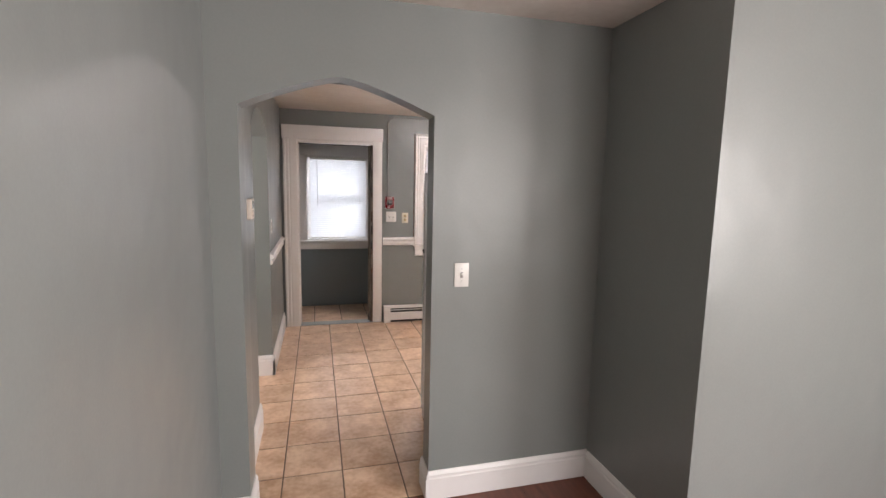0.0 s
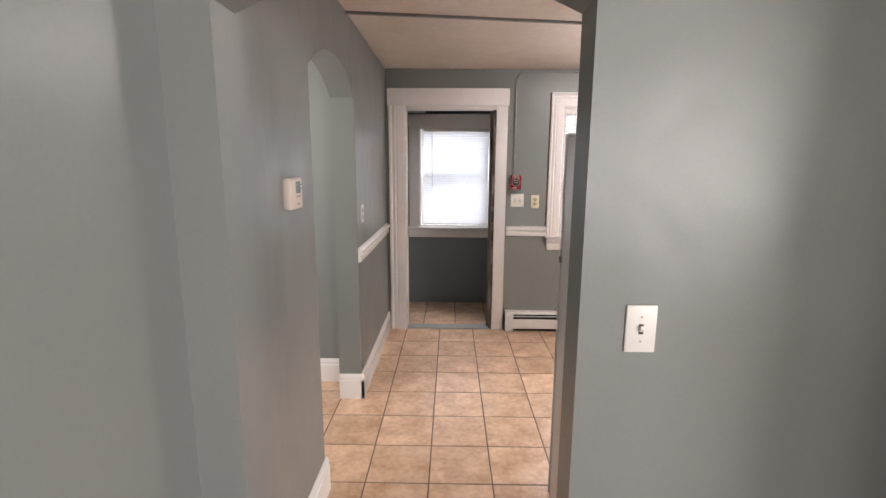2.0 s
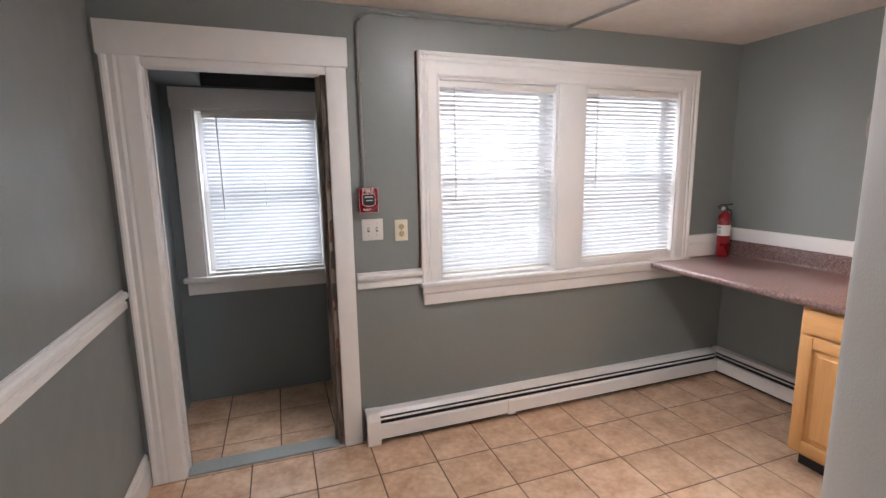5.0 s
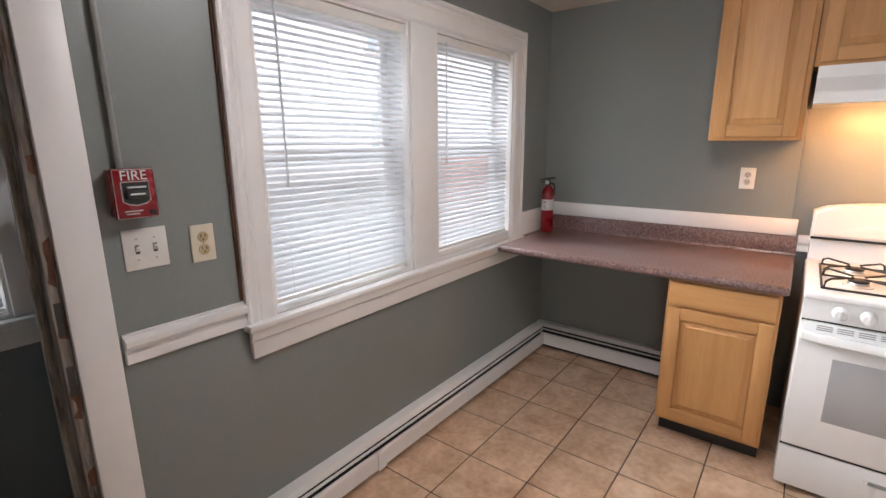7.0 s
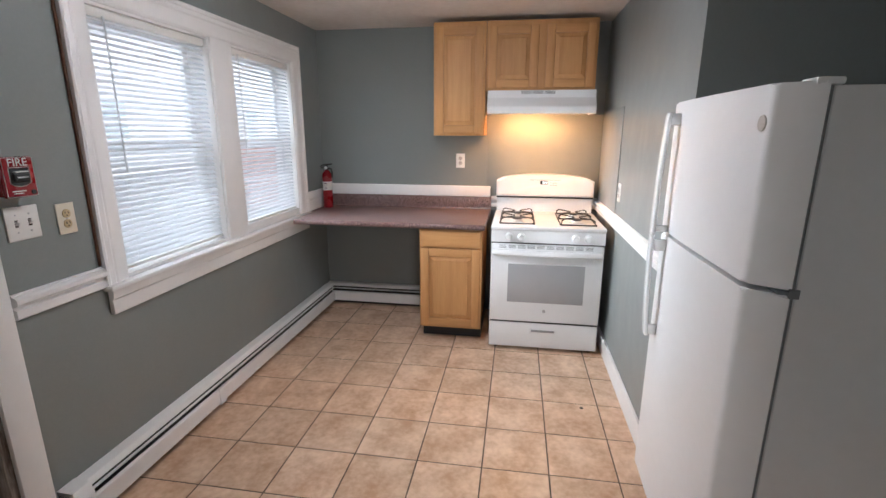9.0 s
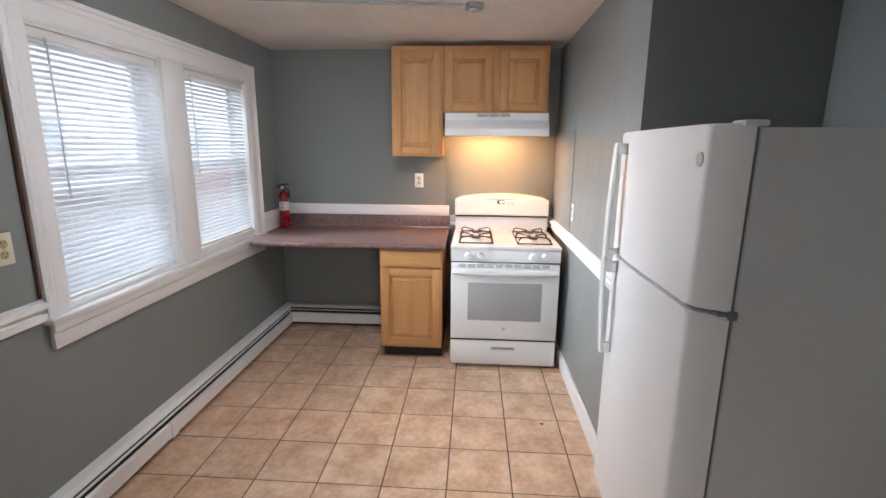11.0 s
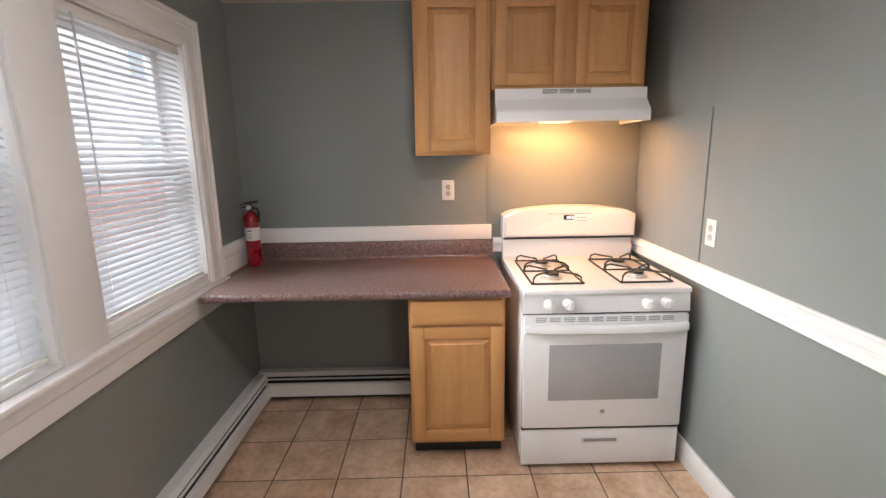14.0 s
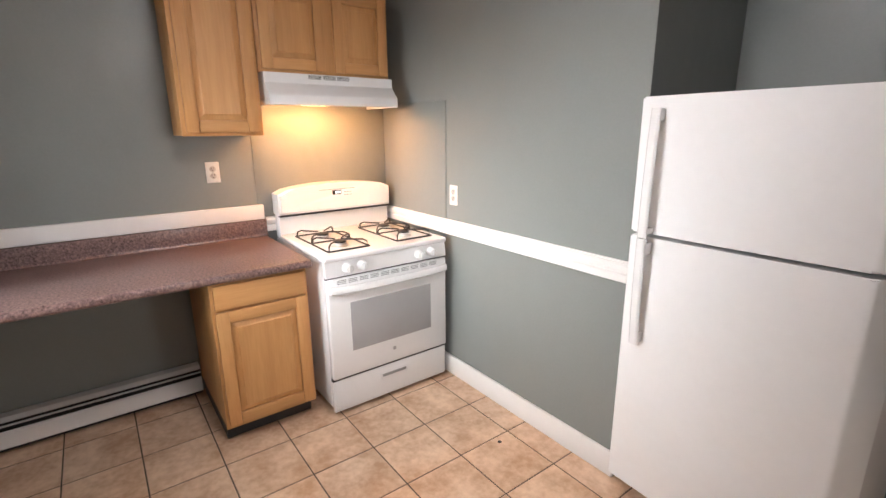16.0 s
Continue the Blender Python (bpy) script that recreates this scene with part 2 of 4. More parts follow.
def tube(path, rad, bm=None, seg=8):
    bm = bm or bmesh.new()
    path = [Vector(p) for p in path]
    rings = []
    for i, p in enumerate(path):
        d = (path[min(i + 1, len(path) - 1)] - path[max(i - 1, 0)]).normalized()
        u = d.cross(Vector((0, 0, 1)) if abs(d.z) < 0.9 else Vector((1, 0, 0))).normalized()
        w = d.cross(u)
        rings.append([bm.verts.new(p + rad * (math.cos(2 * math.pi * k / seg) * u + math.sin(2 * math.pi * k / seg) * w)) for k in range(seg)])
    for r0, r1 in zip(rings, rings[1:]):
        for k in range(seg):
            bm.faces.new((r0[k], r0[(k + 1) % seg], r1[(k + 1) % seg], r1[k]))
    bm.faces.new(rings[0]), bm.faces.new(rings[-1])
    return bm


def pierced(a0, a1, z0, z1, holes):
    """Splits a wall's face into blocks round its openings (a, a, z, z)."""
    xs = sorted({a0, a1, *[h[0] for h in holes], *[h[1] for h in holes]})
    for x0, x1 in zip(xs, xs[1:]):
        zs = [z0]
        for h in sorted(holes, key=lambda h: h[2]):
            if h[0] < (x0 + x1) / 2 < h[1]:
                if h[2] > zs[-1]:
                    yield x0, x1, zs[-1], h[2]
                zs.append(h[3])
        if zs[-1] < z1:
            yield x0, x1, zs[-1], z1


def wall_x(name, y0, y1, x0, x1, holes=(), material=None, label="grey-green painted plaster wall", z1=None):
    bm = bmesh.new()
    for a, b, c, d in pierced(x0, x1, -0.05, z1 or CEIL, holes):
        box(a, b, y0, y1, c, d, 0, bm)
    return solid(name, bm, material or M_WALL, label, "wall", "structure", smooth=False)


def wall_y(name, x0, x1, y0, y1, holes=(), material=None, label="grey-green painted plaster wall", z1=None):
    bm = bmesh.new()
    for a, b, c, d in pierced(y0, y1, -0.05, z1 or CEIL, holes):
        box(x0, x1, a, b, c, d, 0, bm)
    return solid(name, bm, material or M_WALL, label, "wall", "structure", smooth=False)


# ---- plan ----
CEIL = 2.35
LEFT, RIGHT, FRONT, BACK = -0.352, 3.43, 5.36, 3.01      # kitchen: side arch wall, stove wall, window wall, fridge-side wall
HALL, THICK = 2.19, 0.12                                  # room face of the archway wall, its thickness
PANTRY = 6.24

# archway wall between the first room and the kitchen


def arch_outline(a0, a1, o0, o1, spring, rise, power, n=28):
    mid, half = (o0 + o1) / 2, (o1 - o0) / 2
    pts = [(a0, -0.05), (o0, -0.05)]
    for i in range(n + 1):
        u = -1 + 2 * i / n
        pts.append((mid + u * half, spring + rise * (1 - abs(u) ** power)))
    return pts + [(o1, -0.05), (a1, -0.05), (a1, CEIL), (a0, CEIL)]


solid("wall_archway", prism(arch_outline(-0.60, 1.60, -0.292, 0.538, 1.88, 0.137, 1.35), "y", HALL, HALL + THICK), M_WALL,
      "grey-green painted wall with a pointed archway", "wall", "structure", smooth=False)
solid("wall_side_arch", prism(arch_outline(HALL + THICK, FRONT + 0.17, 3.092, 4.0, 1.922, 0.14, 2.3), "x", LEFT - 0.145, LEFT), M_WALL,
      "grey-green painted wall with a rounded archway", "wall", "structure", smooth=False)
# the archway's left jamb eases back into the kitchen's side wall
solid("wall_jamb", prism([(-0.60, HALL + THICK)] + [(-0.292 + (LEFT + 0.292) * u * u * (3 - 2 * u), HALL + THICK + 0.5 * u) for u in [k / 16 for k in range(17)]] + [(LEFT - 0.1, HALL + THICK + 0.52)], "z", -0.05, CEIL), M_WALL,
      "grey-green painted wall return", "wall", "structure")
W1 = (1.215, 1.975, 0.905, 2.03)
W2 = (2.165, 2.925, 0.905, 2.03)
PW = (-0.112, 0.65, 0.865, 1.935)
DOOR = (-0.185, 0.622, 0, 2.02)
wall_x("wall_window", FRONT, FRONT + 0.17, 1.05, RIGHT + 0.15, [W1, W2])
DW = 0.075
wall_x("wall_doorway", FRONT, FRONT + DW, LEFT - 0.1, 1.05, [DOOR])
wall_y("wall_stove", RIGHT, RIGHT + 0.15, BACK - 0.12, FRONT)
wall_x("wall_fridge_side", BACK - 0.12, BACK, 1.60, RIGHT)
wall_y("wall_alcove", 1.468, 1.60, HALL + THICK, BACK)
wall_y("wall_room_right", 1.43, 1.60, 1.60, HALL)
wall_x("wall_room_return", 1.48, 1.60, 1.43, 3.30)
wall_y("wall_room_left", -0.60, -0.412, -2.30, HALL)
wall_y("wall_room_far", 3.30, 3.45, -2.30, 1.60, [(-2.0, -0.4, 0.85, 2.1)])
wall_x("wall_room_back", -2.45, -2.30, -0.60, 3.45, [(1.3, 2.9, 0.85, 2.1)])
wall_x("wall_passage_end", 4.245, 4.36, -2.20, LEFT - 0.145)
wall_x("wall_passage_near", 2.30, 2.42, -2.20, -0.60)
# unseen window opening, added for the passage lamp
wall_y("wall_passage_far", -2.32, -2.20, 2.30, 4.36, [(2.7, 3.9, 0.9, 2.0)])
wall_x("wall_pantry_window", PANTRY, PANTRY + 0.17, -0.45, 1.15, [PW], M_PANTRY, "blue-grey painted pantry wall", 2.5)
wall_y("wall_pantry_left", -0.45, -0.29, FRONT + DW, PANTRY, (), M_PANTRY, "blue-grey painted pantry wall", 2.5)
wall_y("wall_pantry_right", 0.99, 1.15, FRONT + DW, PANTRY, (), M_PANTRY, "blue-grey painted pantry wall", 2.5)
solid("wall_soffit", box(-0.29, -0.045, FRONT + DW, PANTRY, 2.075, 2.5, 0.004), M_PANTRY, "grey painted boxed-in soffit in the pantry", "soffit", "structure")
solid("wall_panel_pantry", box(-0.045, 0.99, PANTRY - 0.02, PANTRY, 2.075, 2.5, 0.003), M_BLACK, "dark strip above the pantry window", "wall", "structure")

for nm, x0, x1, y0, y1, z in (("ceiling_kitchen", -2.32, 3.58, HALL + 0.06, FRONT + DW, CEIL), ("ceiling_room", -0.60, 3.45, -2.45, HALL + 0.06, CEIL),
                              ("ceiling_pantry", -0.45, 1.15, FRONT + DW, PANTRY + 0.17, 2.5)):
    solid(nm, box(x0, x1, y0, y1, z, z + 0.12), M_CEIL, "off-white rolled plaster ceiling", "ceiling", "structure", smooth=False)

# ---- trim ----


def board_profile(d, h):
    """Baseboard section: depth from the wall, height; flat board with a moulded top."""
    return [(0, 0), (d, 0), (d, h * 0.74), (d * 0.72, h * 0.77), (d * 0.72, h * 0.83), (d * 0.85, h * 0.87), (d * 0.55, h * 0.94), (d * 0.3, h), (0, h)]


def baseboard(runs, h, d, label="white painted moulded baseboard"):
    for axis, fixed, side, a, b in runs:
        pts = [(fixed + side * p, z) for p, z in board_profile(d, h)]
        solid("baseboard", prism(pts, axis, a, b), M_TRIM, label, "baseboard", "structure", smooth=False)


baseboard([("y", LEFT, 1, HALL + THICK, 3.11), ("y", LEFT, 1, 3.982, FRONT), ("x", 4.0, -1, LEFT - 0.145, LEFT + 0.018),
           ("x", 3.092, 1, LEFT - 0.145, LEFT), ("x", 4.245, -1, -2.2, LEFT - 0.145)], 0.168, 0.018)
solid("baseboard", box(1.468, RIGHT - 0.03, BACK, BACK + 0.016, 0, 0.125, 0.005), M_TRIM, "white painted flat baseboard", "baseboard", "structure")
baseboard([("x", HALL, -1, 0.538, 1.43), ("y", 1.43, -1, 1.48, HALL - 0.018), ("x", HALL, -1, -0.43, -0.292), ("y", 0.538, -1, HALL - 0.018, HALL + THICK + 0.018),
           ("y", -0.292, 1, HALL - 0.018, HALL + THICK + 0.05), ("y", -0.43, 1, -2.3, HALL - 0.018), ("x", 1.48, -1, 1.43, 3.3)], 0.15, 0.016)


def rail_profile(z):
    return [(0, z), (0.013, z), (0.019, z + 0.005), (0.019, z + 0.033), (0.009, z + 0.039), (0.009, z + 0.046), (0.025, z + 0.051), (0.029, z + 0.057), (0.029, z + 0.072), (0.020, z + 0.08), (0.010, z + 0.083), (0.010, z + 0.089), (0, z + 0.09)]


def chair_rail(axis, fixed, side, a, b, z=0.92):
    solid("trim_chair_rail", prism([(fixed + side * p, q) for p, q in rail_profile(z)], axis, a, b), M_TRIM, "white painted moulded chair rail", "chair rail", "structure", smooth=False)


chair_rail("y", LEFT, 1, 4.0, FRONT - 0.03)
chair_rail("x", FRONT, -1, 0.735, 1.10, 0.897)
chair_rail("x", BACK, 1, 1.468, RIGHT, 0.922)
chair_rail("y", RIGHT, -1, BACK, 3.875, 0.93)
chair_rail("x", FRONT, -1, 3.05, RIGHT, 0.93)

# ---- windows ----


def casing_profile(a, b, d):
    """Fluted casing from a (outer edge) to b (inner edge): pairs along the wall and proud of it."""
    s = [(0, 0), (0, 1), (0.07, 1.15), (0.14, 1), (0.19, 0.72), (0.26, 0.82), (0.34, 0.95), (0.42, 0.74), (0.50, 0.84), (0.58, 0.84), (0.80, 0.84), (0.90, 0.8), (0.97, 0.55), (1, 0.4), (1, 0)]
    return [(a + (b - a) * u, d * w) for u, w in s]


def blind(name, x0, x1, z0, z1, y, tilt, group, wand_x, wand_len, bottom=0.0):
    """Venetian blind hung in a window: headrail, tilted slats, ladder cords, bottom rail and wand."""
    th = thing(name, (0.5 * (x0 + x1), y, z1), "white vinyl mini blind, lowered, slats half open", "window blind", group)
    part("headrail", box(x0, x1, y - 0.018, y + 0.018, z1 - 0.038, z1, 0.003), M_PLATE, th)
    pitch, w = 0.025, 0.0138
    n = int((z1 - 0.05 - z0 - bottom) / pitch)
    bm = bmesh.new()
    rows = []
    for u, lift in ((-1, 0), (-0.5, 0.0016), (0, 0.0022), (0.5, 0.0016), (1, 0)):
        rows.append((u * w, lift))
    top = [(a, b + 0.0005) for a, b in rows]
    low = [(a, b - 0.0004) for a, b in reversed(rows)]
    c, s = math.cos(tilt), math.sin(tilt)
    pts = [(a * c - b * s, a * s + b * c) for a, b in top + low]
    prism(pts, "x", x0 - th.location.x + 0.003, x1 - th.location.x - 0.003, bm)
    me = finish(bm, M_BLIND, True)
    zt = z1 - 0.055
    for i in range(n):
        ob = new("slat", me)
        ob.parent = th
        ob.location = (0, 0, zt - i * pitch - z1)
        ob.rotation_euler = (random.uniform(-0.007, 0.007), random.uniform(-0.0008, 0.0008), 0)
    zb = zt - n * pitch
    part("bottom_rail", box(x0 + 0.002, x1 - 0.002, y - 0.012, y + 0.012, zb - 0.006, zb + 0.01, 0.003), M_PLATE, th)
    for f in (0.12, 0.5, 0.88):
        x = x0 + f * (x1 - x0)
        for dy in (-0.0125, 0.0125):
            part("ladder_cord", tube([(x, y + dy, zb), (x, y + dy, z1 - 0.03)], 0.0006, seg=4), M_PLATE, th)
    part("tilt_wand", tube([(wand_x, y - 0.022, z1 - 0.03), (wand_x, y - 0.026, z1 - 0.06), (wand_x + 0.004, y - 0.024, z1 - wand_len)], 0.004, seg=6), M_WAND, th, "grey plastic wand")
    return th


def sash_window(name, opening, wall, depth, label):
    """Double-hung sashes set deep in the opening, with jamb liners."""
    x0, x1, z0, z1 = opening
    th = thing(name, (0.5 * (x0 + x1), wall, z0), label, "window", kind="structure")
    t = 0.012
    part("jamb", box(x0, x0 + t, wall - 0.004, wall + 0.16, z0, z1), M_TRIM, th, smooth=False)
    part("jamb", box(x1 - t, x1, wall - 0.004, wall + 0.16, z0, z1), M_TRIM, th, smooth=False)
    part("head_jamb", box(x0 + t, x1 - t, wall - 0.004, wall + 0.16, z1 - t, z1), M_TRIM, th, smooth=False)
    part("window_sill", box(x0 + t, x1 - t, wall - 0.004, wall + 0.16, z0, z0 + 0.015), M_TRIM, th, smooth=False)
    mid, f = 0.5 * (z0 + z1), 0.045
    for nm, a, b, y in (("upper_sash", mid - 0.02, z1 - t, wall + 0.115), ("lower_sash", z0 + 0.015, mid + 0.02, wall + 0.085)):
        bm = bmesh.new()
        box(x0 + t, x0 + t + f, y, y + 0.03, a, b, 0.004, bm)
        box(x1 - t - f, x1 - t, y, y + 0.03, a, b, 0.004, bm)
        box(x0 + t + f, x1 - t - f, y, y + 0.03, a, a + f, 0.004, bm)
        box(x0 + t + f, x1 - t - f, y, y + 0.03, b - f, b, 0.004, bm)
        sash = part(nm, bm, M_TRIM, th)
        pane = part("pane", box(x0 + t + f, x1 - t - f, y + 0.012, y + 0.016, a + f, b - f), M_GLASS, sash, "clear glass pane")
        pane.visible_shadow = False
    return th


sash_window("window_1", W1, FRONT, 0.16, "white painted double-hung window behind a blind")
sash_window("window_2", W2, FRONT, 0.16, "white painted double-hung window behind a blind")
sash_window("window_3", PW, PANTRY, 0.16, "white painted double-hung pantry window behind a blind")

# kitchen window casing: one frame round both sashes
wc = thing("trim_window_casing", (2.07, FRONT, 0.78), "white painted fluted casing round the paired windows", "window casing", kind="structure")
Y = FRONT


def upright(parent, a, b, z0, z1, d=0.024, wall=None):
    wall = Y if wall is None else wall
    return part("casing", prism([(p, wall - q) for p, q in casing_profile(a, b, d)], "z", z0, z1), M_TRIM, parent, smooth=False)


upright(wc, 1.098, W1[0], 0.905, 2.155)
upright(wc, 3.05, W2[1], 0.905, 2.155)
# thin dark brown strip down the casing's left side
part("dark_edge", box(1.0885, 1.0975, Y - 0.010, Y, 0.992, 2.152, 0.002), M_CHIP, wc, "dark edge along the casing")
part("mullion", box(W1[1], W2[0], Y - 0.02, Y, 0.905, W1[3], 0.004), M_TRIM, wc)
part("head_casing", prism([(Y - q, p) for p, q in casing_profile(2.155, W1[3], 0.0235)], "x", W1[0] - 0.1, W2[1] + 0.11), M_TRIM, wc, smooth=False)
part("stool", box(1.088, 3.06, Y - 0.05, Y, 0.878, 0.905, 0.008), M_TRIM, wc)
part("apron", box(1.108, 3.04, Y - 0.022, Y, 0.772, 0.878, 0.004), M_TRIM, wc)
part("apron_bead", prism([(Y - 0.022, 0.835), (Y - 0.034, 0.845), (Y - 0.04, 0.878), (Y - 0.022, 0.878)], "x", 1.10, 3.05), M_TRIM, wc, smooth=False)

pc = thing("trim_pantry_window_casing", (0.28, PANTRY, 0.75), "white painted flat casing round the pantry window", "window casing", kind="structure")
part("casing", box(-0.225, PW[0], PANTRY - 0.022, PANTRY, 0.83, PW[3], 0.004), M_TRIM, pc)
part("casing", box(PW[1], PW[1] + 0.14, PANTRY - 0.022, PANTRY, 0.83, PW[3], 0.004), M_TRIM, pc)
part("head_casing", box(-0.232, PW[1] + 0.147, PANTRY - 0.026, PANTRY, PW[3], 2.062, 0.004), M_TRIM, pc)
part("stool", box(-0.25, PW[1] + 0.165, PANTRY - 0.055, PANTRY, 0.833, 0.865, 0.008), M_TRIM, pc)
part("apron", box(-0.232, PW[1] + 0.147, PANTRY - 0.02, PANTRY, 0.747, 0.833, 0.003), M_TRIM, pc)

blind("window_blind", W1[0] + 0.014, W1[1] - 0.014, W1[2] + 0.015, W1[3] - 0.013, FRONT + 0.03, radians(37), "kitchen window blinds", W1[0] + 0.10, 0.66)
blind("window_blind", W2[0] + 0.014, W2[1] - 0.014, W2[2] + 0.055, W2[3] - 0.013, FRONT + 0.03, radians(37), "kitchen window blinds", W2[0] + 0.10, 0.62)
solid("trim_sill_board", box(W2[0] + 0.012, W2[1] - 0.012, FRONT - 0.002, FRONT + 0.05, 0.92, 0.957, 0.004), M_TRIM, "white painted raised sill board", "trim", "structure")
blind("window_blind", PW[0] + 0.046, PW[1] - 0.014, PW[2] + 0.015, PW[3] - 0.013, PANTRY + 0.03, radians(64), "pantry blind", PW[0] + 0.135, 0.62, 0.015)

# ---- pantry doorway ----
dc = thing("door_1", (0.2, FRONT, 0), "white painted doorway casing with worn jamb, door removed", "doorway", kind="structure")
upright(dc, -0.325, DOOR[0] + 0.012, 0, 2.045)
part("casing", box(DOOR[1], 0.722, Y - 0.024, Y, 0, 2.045, 0.004), M_TRIM, dc)
part("head_casing", box(-0.334, 0.732, Y - 0.03, Y, 2.045, 2.187, 0.004), M_TRIM, dc)
part("head_bead", box(DOOR[0] + 0.012, DOOR[1], Y - 0.018, Y, 2.008, 2.045, 0.004), M_TRIM, dc)
part("jamb", box(DOOR[0], DOOR[0] + 0.012, Y, Y + DW, 0, DOOR[3] - 0.012), M_TRIM, dc, smooth=False)
part("jamb", box(DOOR[1] - 0.03, DOOR[1], Y + 0.046, Y + DW, 0, DOOR[3] - 0.012), M_OLDPAINT, dc, smooth=False)
part("worn_jamb", box(DOOR[1] - 0.027, DOOR[1], Y - 0.008, Y + 0.046, 0, DOOR[3] - 0.012, 0.002), M_WORN, dc, "worn chipped paint on the jamb edge")
for z, h, k in ((1.16, 0.13, 0), (1.02, 0.07, 1), (0.79, 0.10, 2), (0.58, 0.06, 3), (1.44, 0.05, 4)):
    rnd = random.Random(k)
    outline = [(DOOR[1] - 0.004 - rnd.uniform(0, 0.004), z)]
    outline += [(DOOR[1] - rnd.uniform(0.014, 0.026), z + h * (i + 0.5) / 5) for i in range(5)]
    outline += [(DOOR[1] - 0.004, z + h), (DOOR[1] - rnd.uniform(0.002, 0.005), z + 0.5 * h)]
    part("paint_chip", prism(outline, "y", Y - 0.0092, Y - 0.006), M_CHIP, dc, "chipped patch of bare brown wood", smooth=False)
part("stop", box(DOOR[1] - 0.046, DOOR[1] - 0.03, Y + 0.05, Y + DW, 0, DOOR[3] - 0.012, 0.003), M_OLDPAINT, dc)
part("stop", box(DOOR[0] + 0.012, DOOR[0] + 0.02, Y + 0.05, Y + DW, 0, DOOR[3] - 0.012, 0.003), M_TRIM, dc)
part("head_jamb", box(DOOR[0], DOOR[1], Y, Y + DW, DOOR[3] - 0.012, DOOR[3]), M_TRIM, dc, smooth=False)
for z in (1.78, 0.20):
    part("hinge_leaf", box(DOOR[0] + 0.012, DOOR[0] + 0.015, Y + 0.004, Y + 0.034, z, z + 0.09, 0.001), M_TRIM, dc, "painted-over hinge leaf")
    part("hinge_knuckle", turned([(0.005, 0), (0.005, 0.09)], (DOOR[0] + 0.016, Y + 0.001, z), seg=10), M_TRIM, dc)
for z, h in ((1.03, 0.09), (0.86, 0.085)):
    part("strike_mortise", box(DOOR[1] - 0.022, DOOR[1] - 0.006, Y - 0.0095, Y + 0.01, z, z + h, 0.001), M_SLOT, dc, "dark empty strike mortise")
solid("threshold", box(DOOR[0], DOOR[1], Y - 0.01, Y + 0.10, -0.004, 0.012, 0.005), M_THRESH, "grey painted door threshold", "threshold", "structure")

# ---- floor ----
solid("floor_grout", box(-2.2, 3.45, HALL + 0.03, FRONT, -0.05, -0.0025), M_GROUT, "brown grout bed under the floor tiles", "floor", "structure", smooth=False)
solid("floor_pantry", box(-0.30, 1.0, FRONT + 0.05, PANTRY, -0.05, -0.0025), M_GROUT, "brown grout bed under the pantry tiles", "floor", "structure", smooth=False)
solid("floor_room", box(-0.60, 3.45, -2.45, HALL + 0.03, -0.05, -0.003), M_WOODFLOOR, "red-brown stained wood floor", "floor", "structure", smooth=False)

# ---- baseboard heaters ----


def heater(name, along, a, b, wall, side, seams, caps, label):
    """Hot-water baseboard heater along axis `along` from a to b, against the wall plane."""
    def pr(nm, pts, mtl, p0=a, p1=b, lab=""):
        axis = along
        pts = [(wall + side * d * 1.2, z * 0.925) for d, z in pts]
        return part(nm, prism(pts, axis, p0, p1), mtl, th, lab, smooth=False)
    mid = 0.5 * (a + b)
    th = thing(name, (mid, wall, 0) if along == "x" else (wall, mid, 0), label, "baseboard heater")
    pr("back_panel", [(0, 0.012), (0.006, 0.012), (0.006, 0.205), (0, 0.205)], M_TRIM)
    pr("top_cover", [(0.006, 0.205), (0.006, 0.198), (0.04, 0.194), (0.054, 0.180), (0.058, 0.182), (0.042, 0.203)], M_TRIM)
    pr("damper", [(0.050, 0.160), (0.061, 0.157), (0.062, 0.160), (0.052, 0.164)], M_TRIM)
    # plain black block, painted shade inside the heater; no fins are modelled
    pr("fin_shadow", [(0.006, 0.03), (0.045, 0.03), (0.045, 0.19), (0.006, 0.19)], M_BLACK, lab="black block for the shade round the fins behind the cover")
    pr("front_cover", [(0.062, 0.034), (0.067, 0.038), (0.067, 0.122), (0.062, 0.132), (0.056, 0.132), (0.056, 0.034)], M_TRIM)
    # black block as painted shade in the gap at the floor
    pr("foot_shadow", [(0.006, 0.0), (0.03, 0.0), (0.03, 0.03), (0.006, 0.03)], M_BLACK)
    for s in seams:
        pr("joint_cover", [(0.060, 0.024), (0.0705, 0.028), (0.0705, 0.124), (0.066, 0.134), (0.060, 0.134)], M_TRIM, s, s + 0.05)
    for c in caps:
        pr("end_cap", [(0, 0.004), (0.071, 0.004), (0.071, 0.16), (0.058, 0.206), (0, 0.209)], M_TRIM, c, c + 0.075, "white steel end cap")
    return th


heater("baseboard_heater", "x", 0.742, RIGHT - 0.08, FRONT, -1, [1.62], [0.742], "white steel baseboard heater under the windows")
heater("baseboard_heater", "y", 4.36, FRONT - 0.002, RIGHT, -1, [], [], "white steel baseboard heater under the counter")

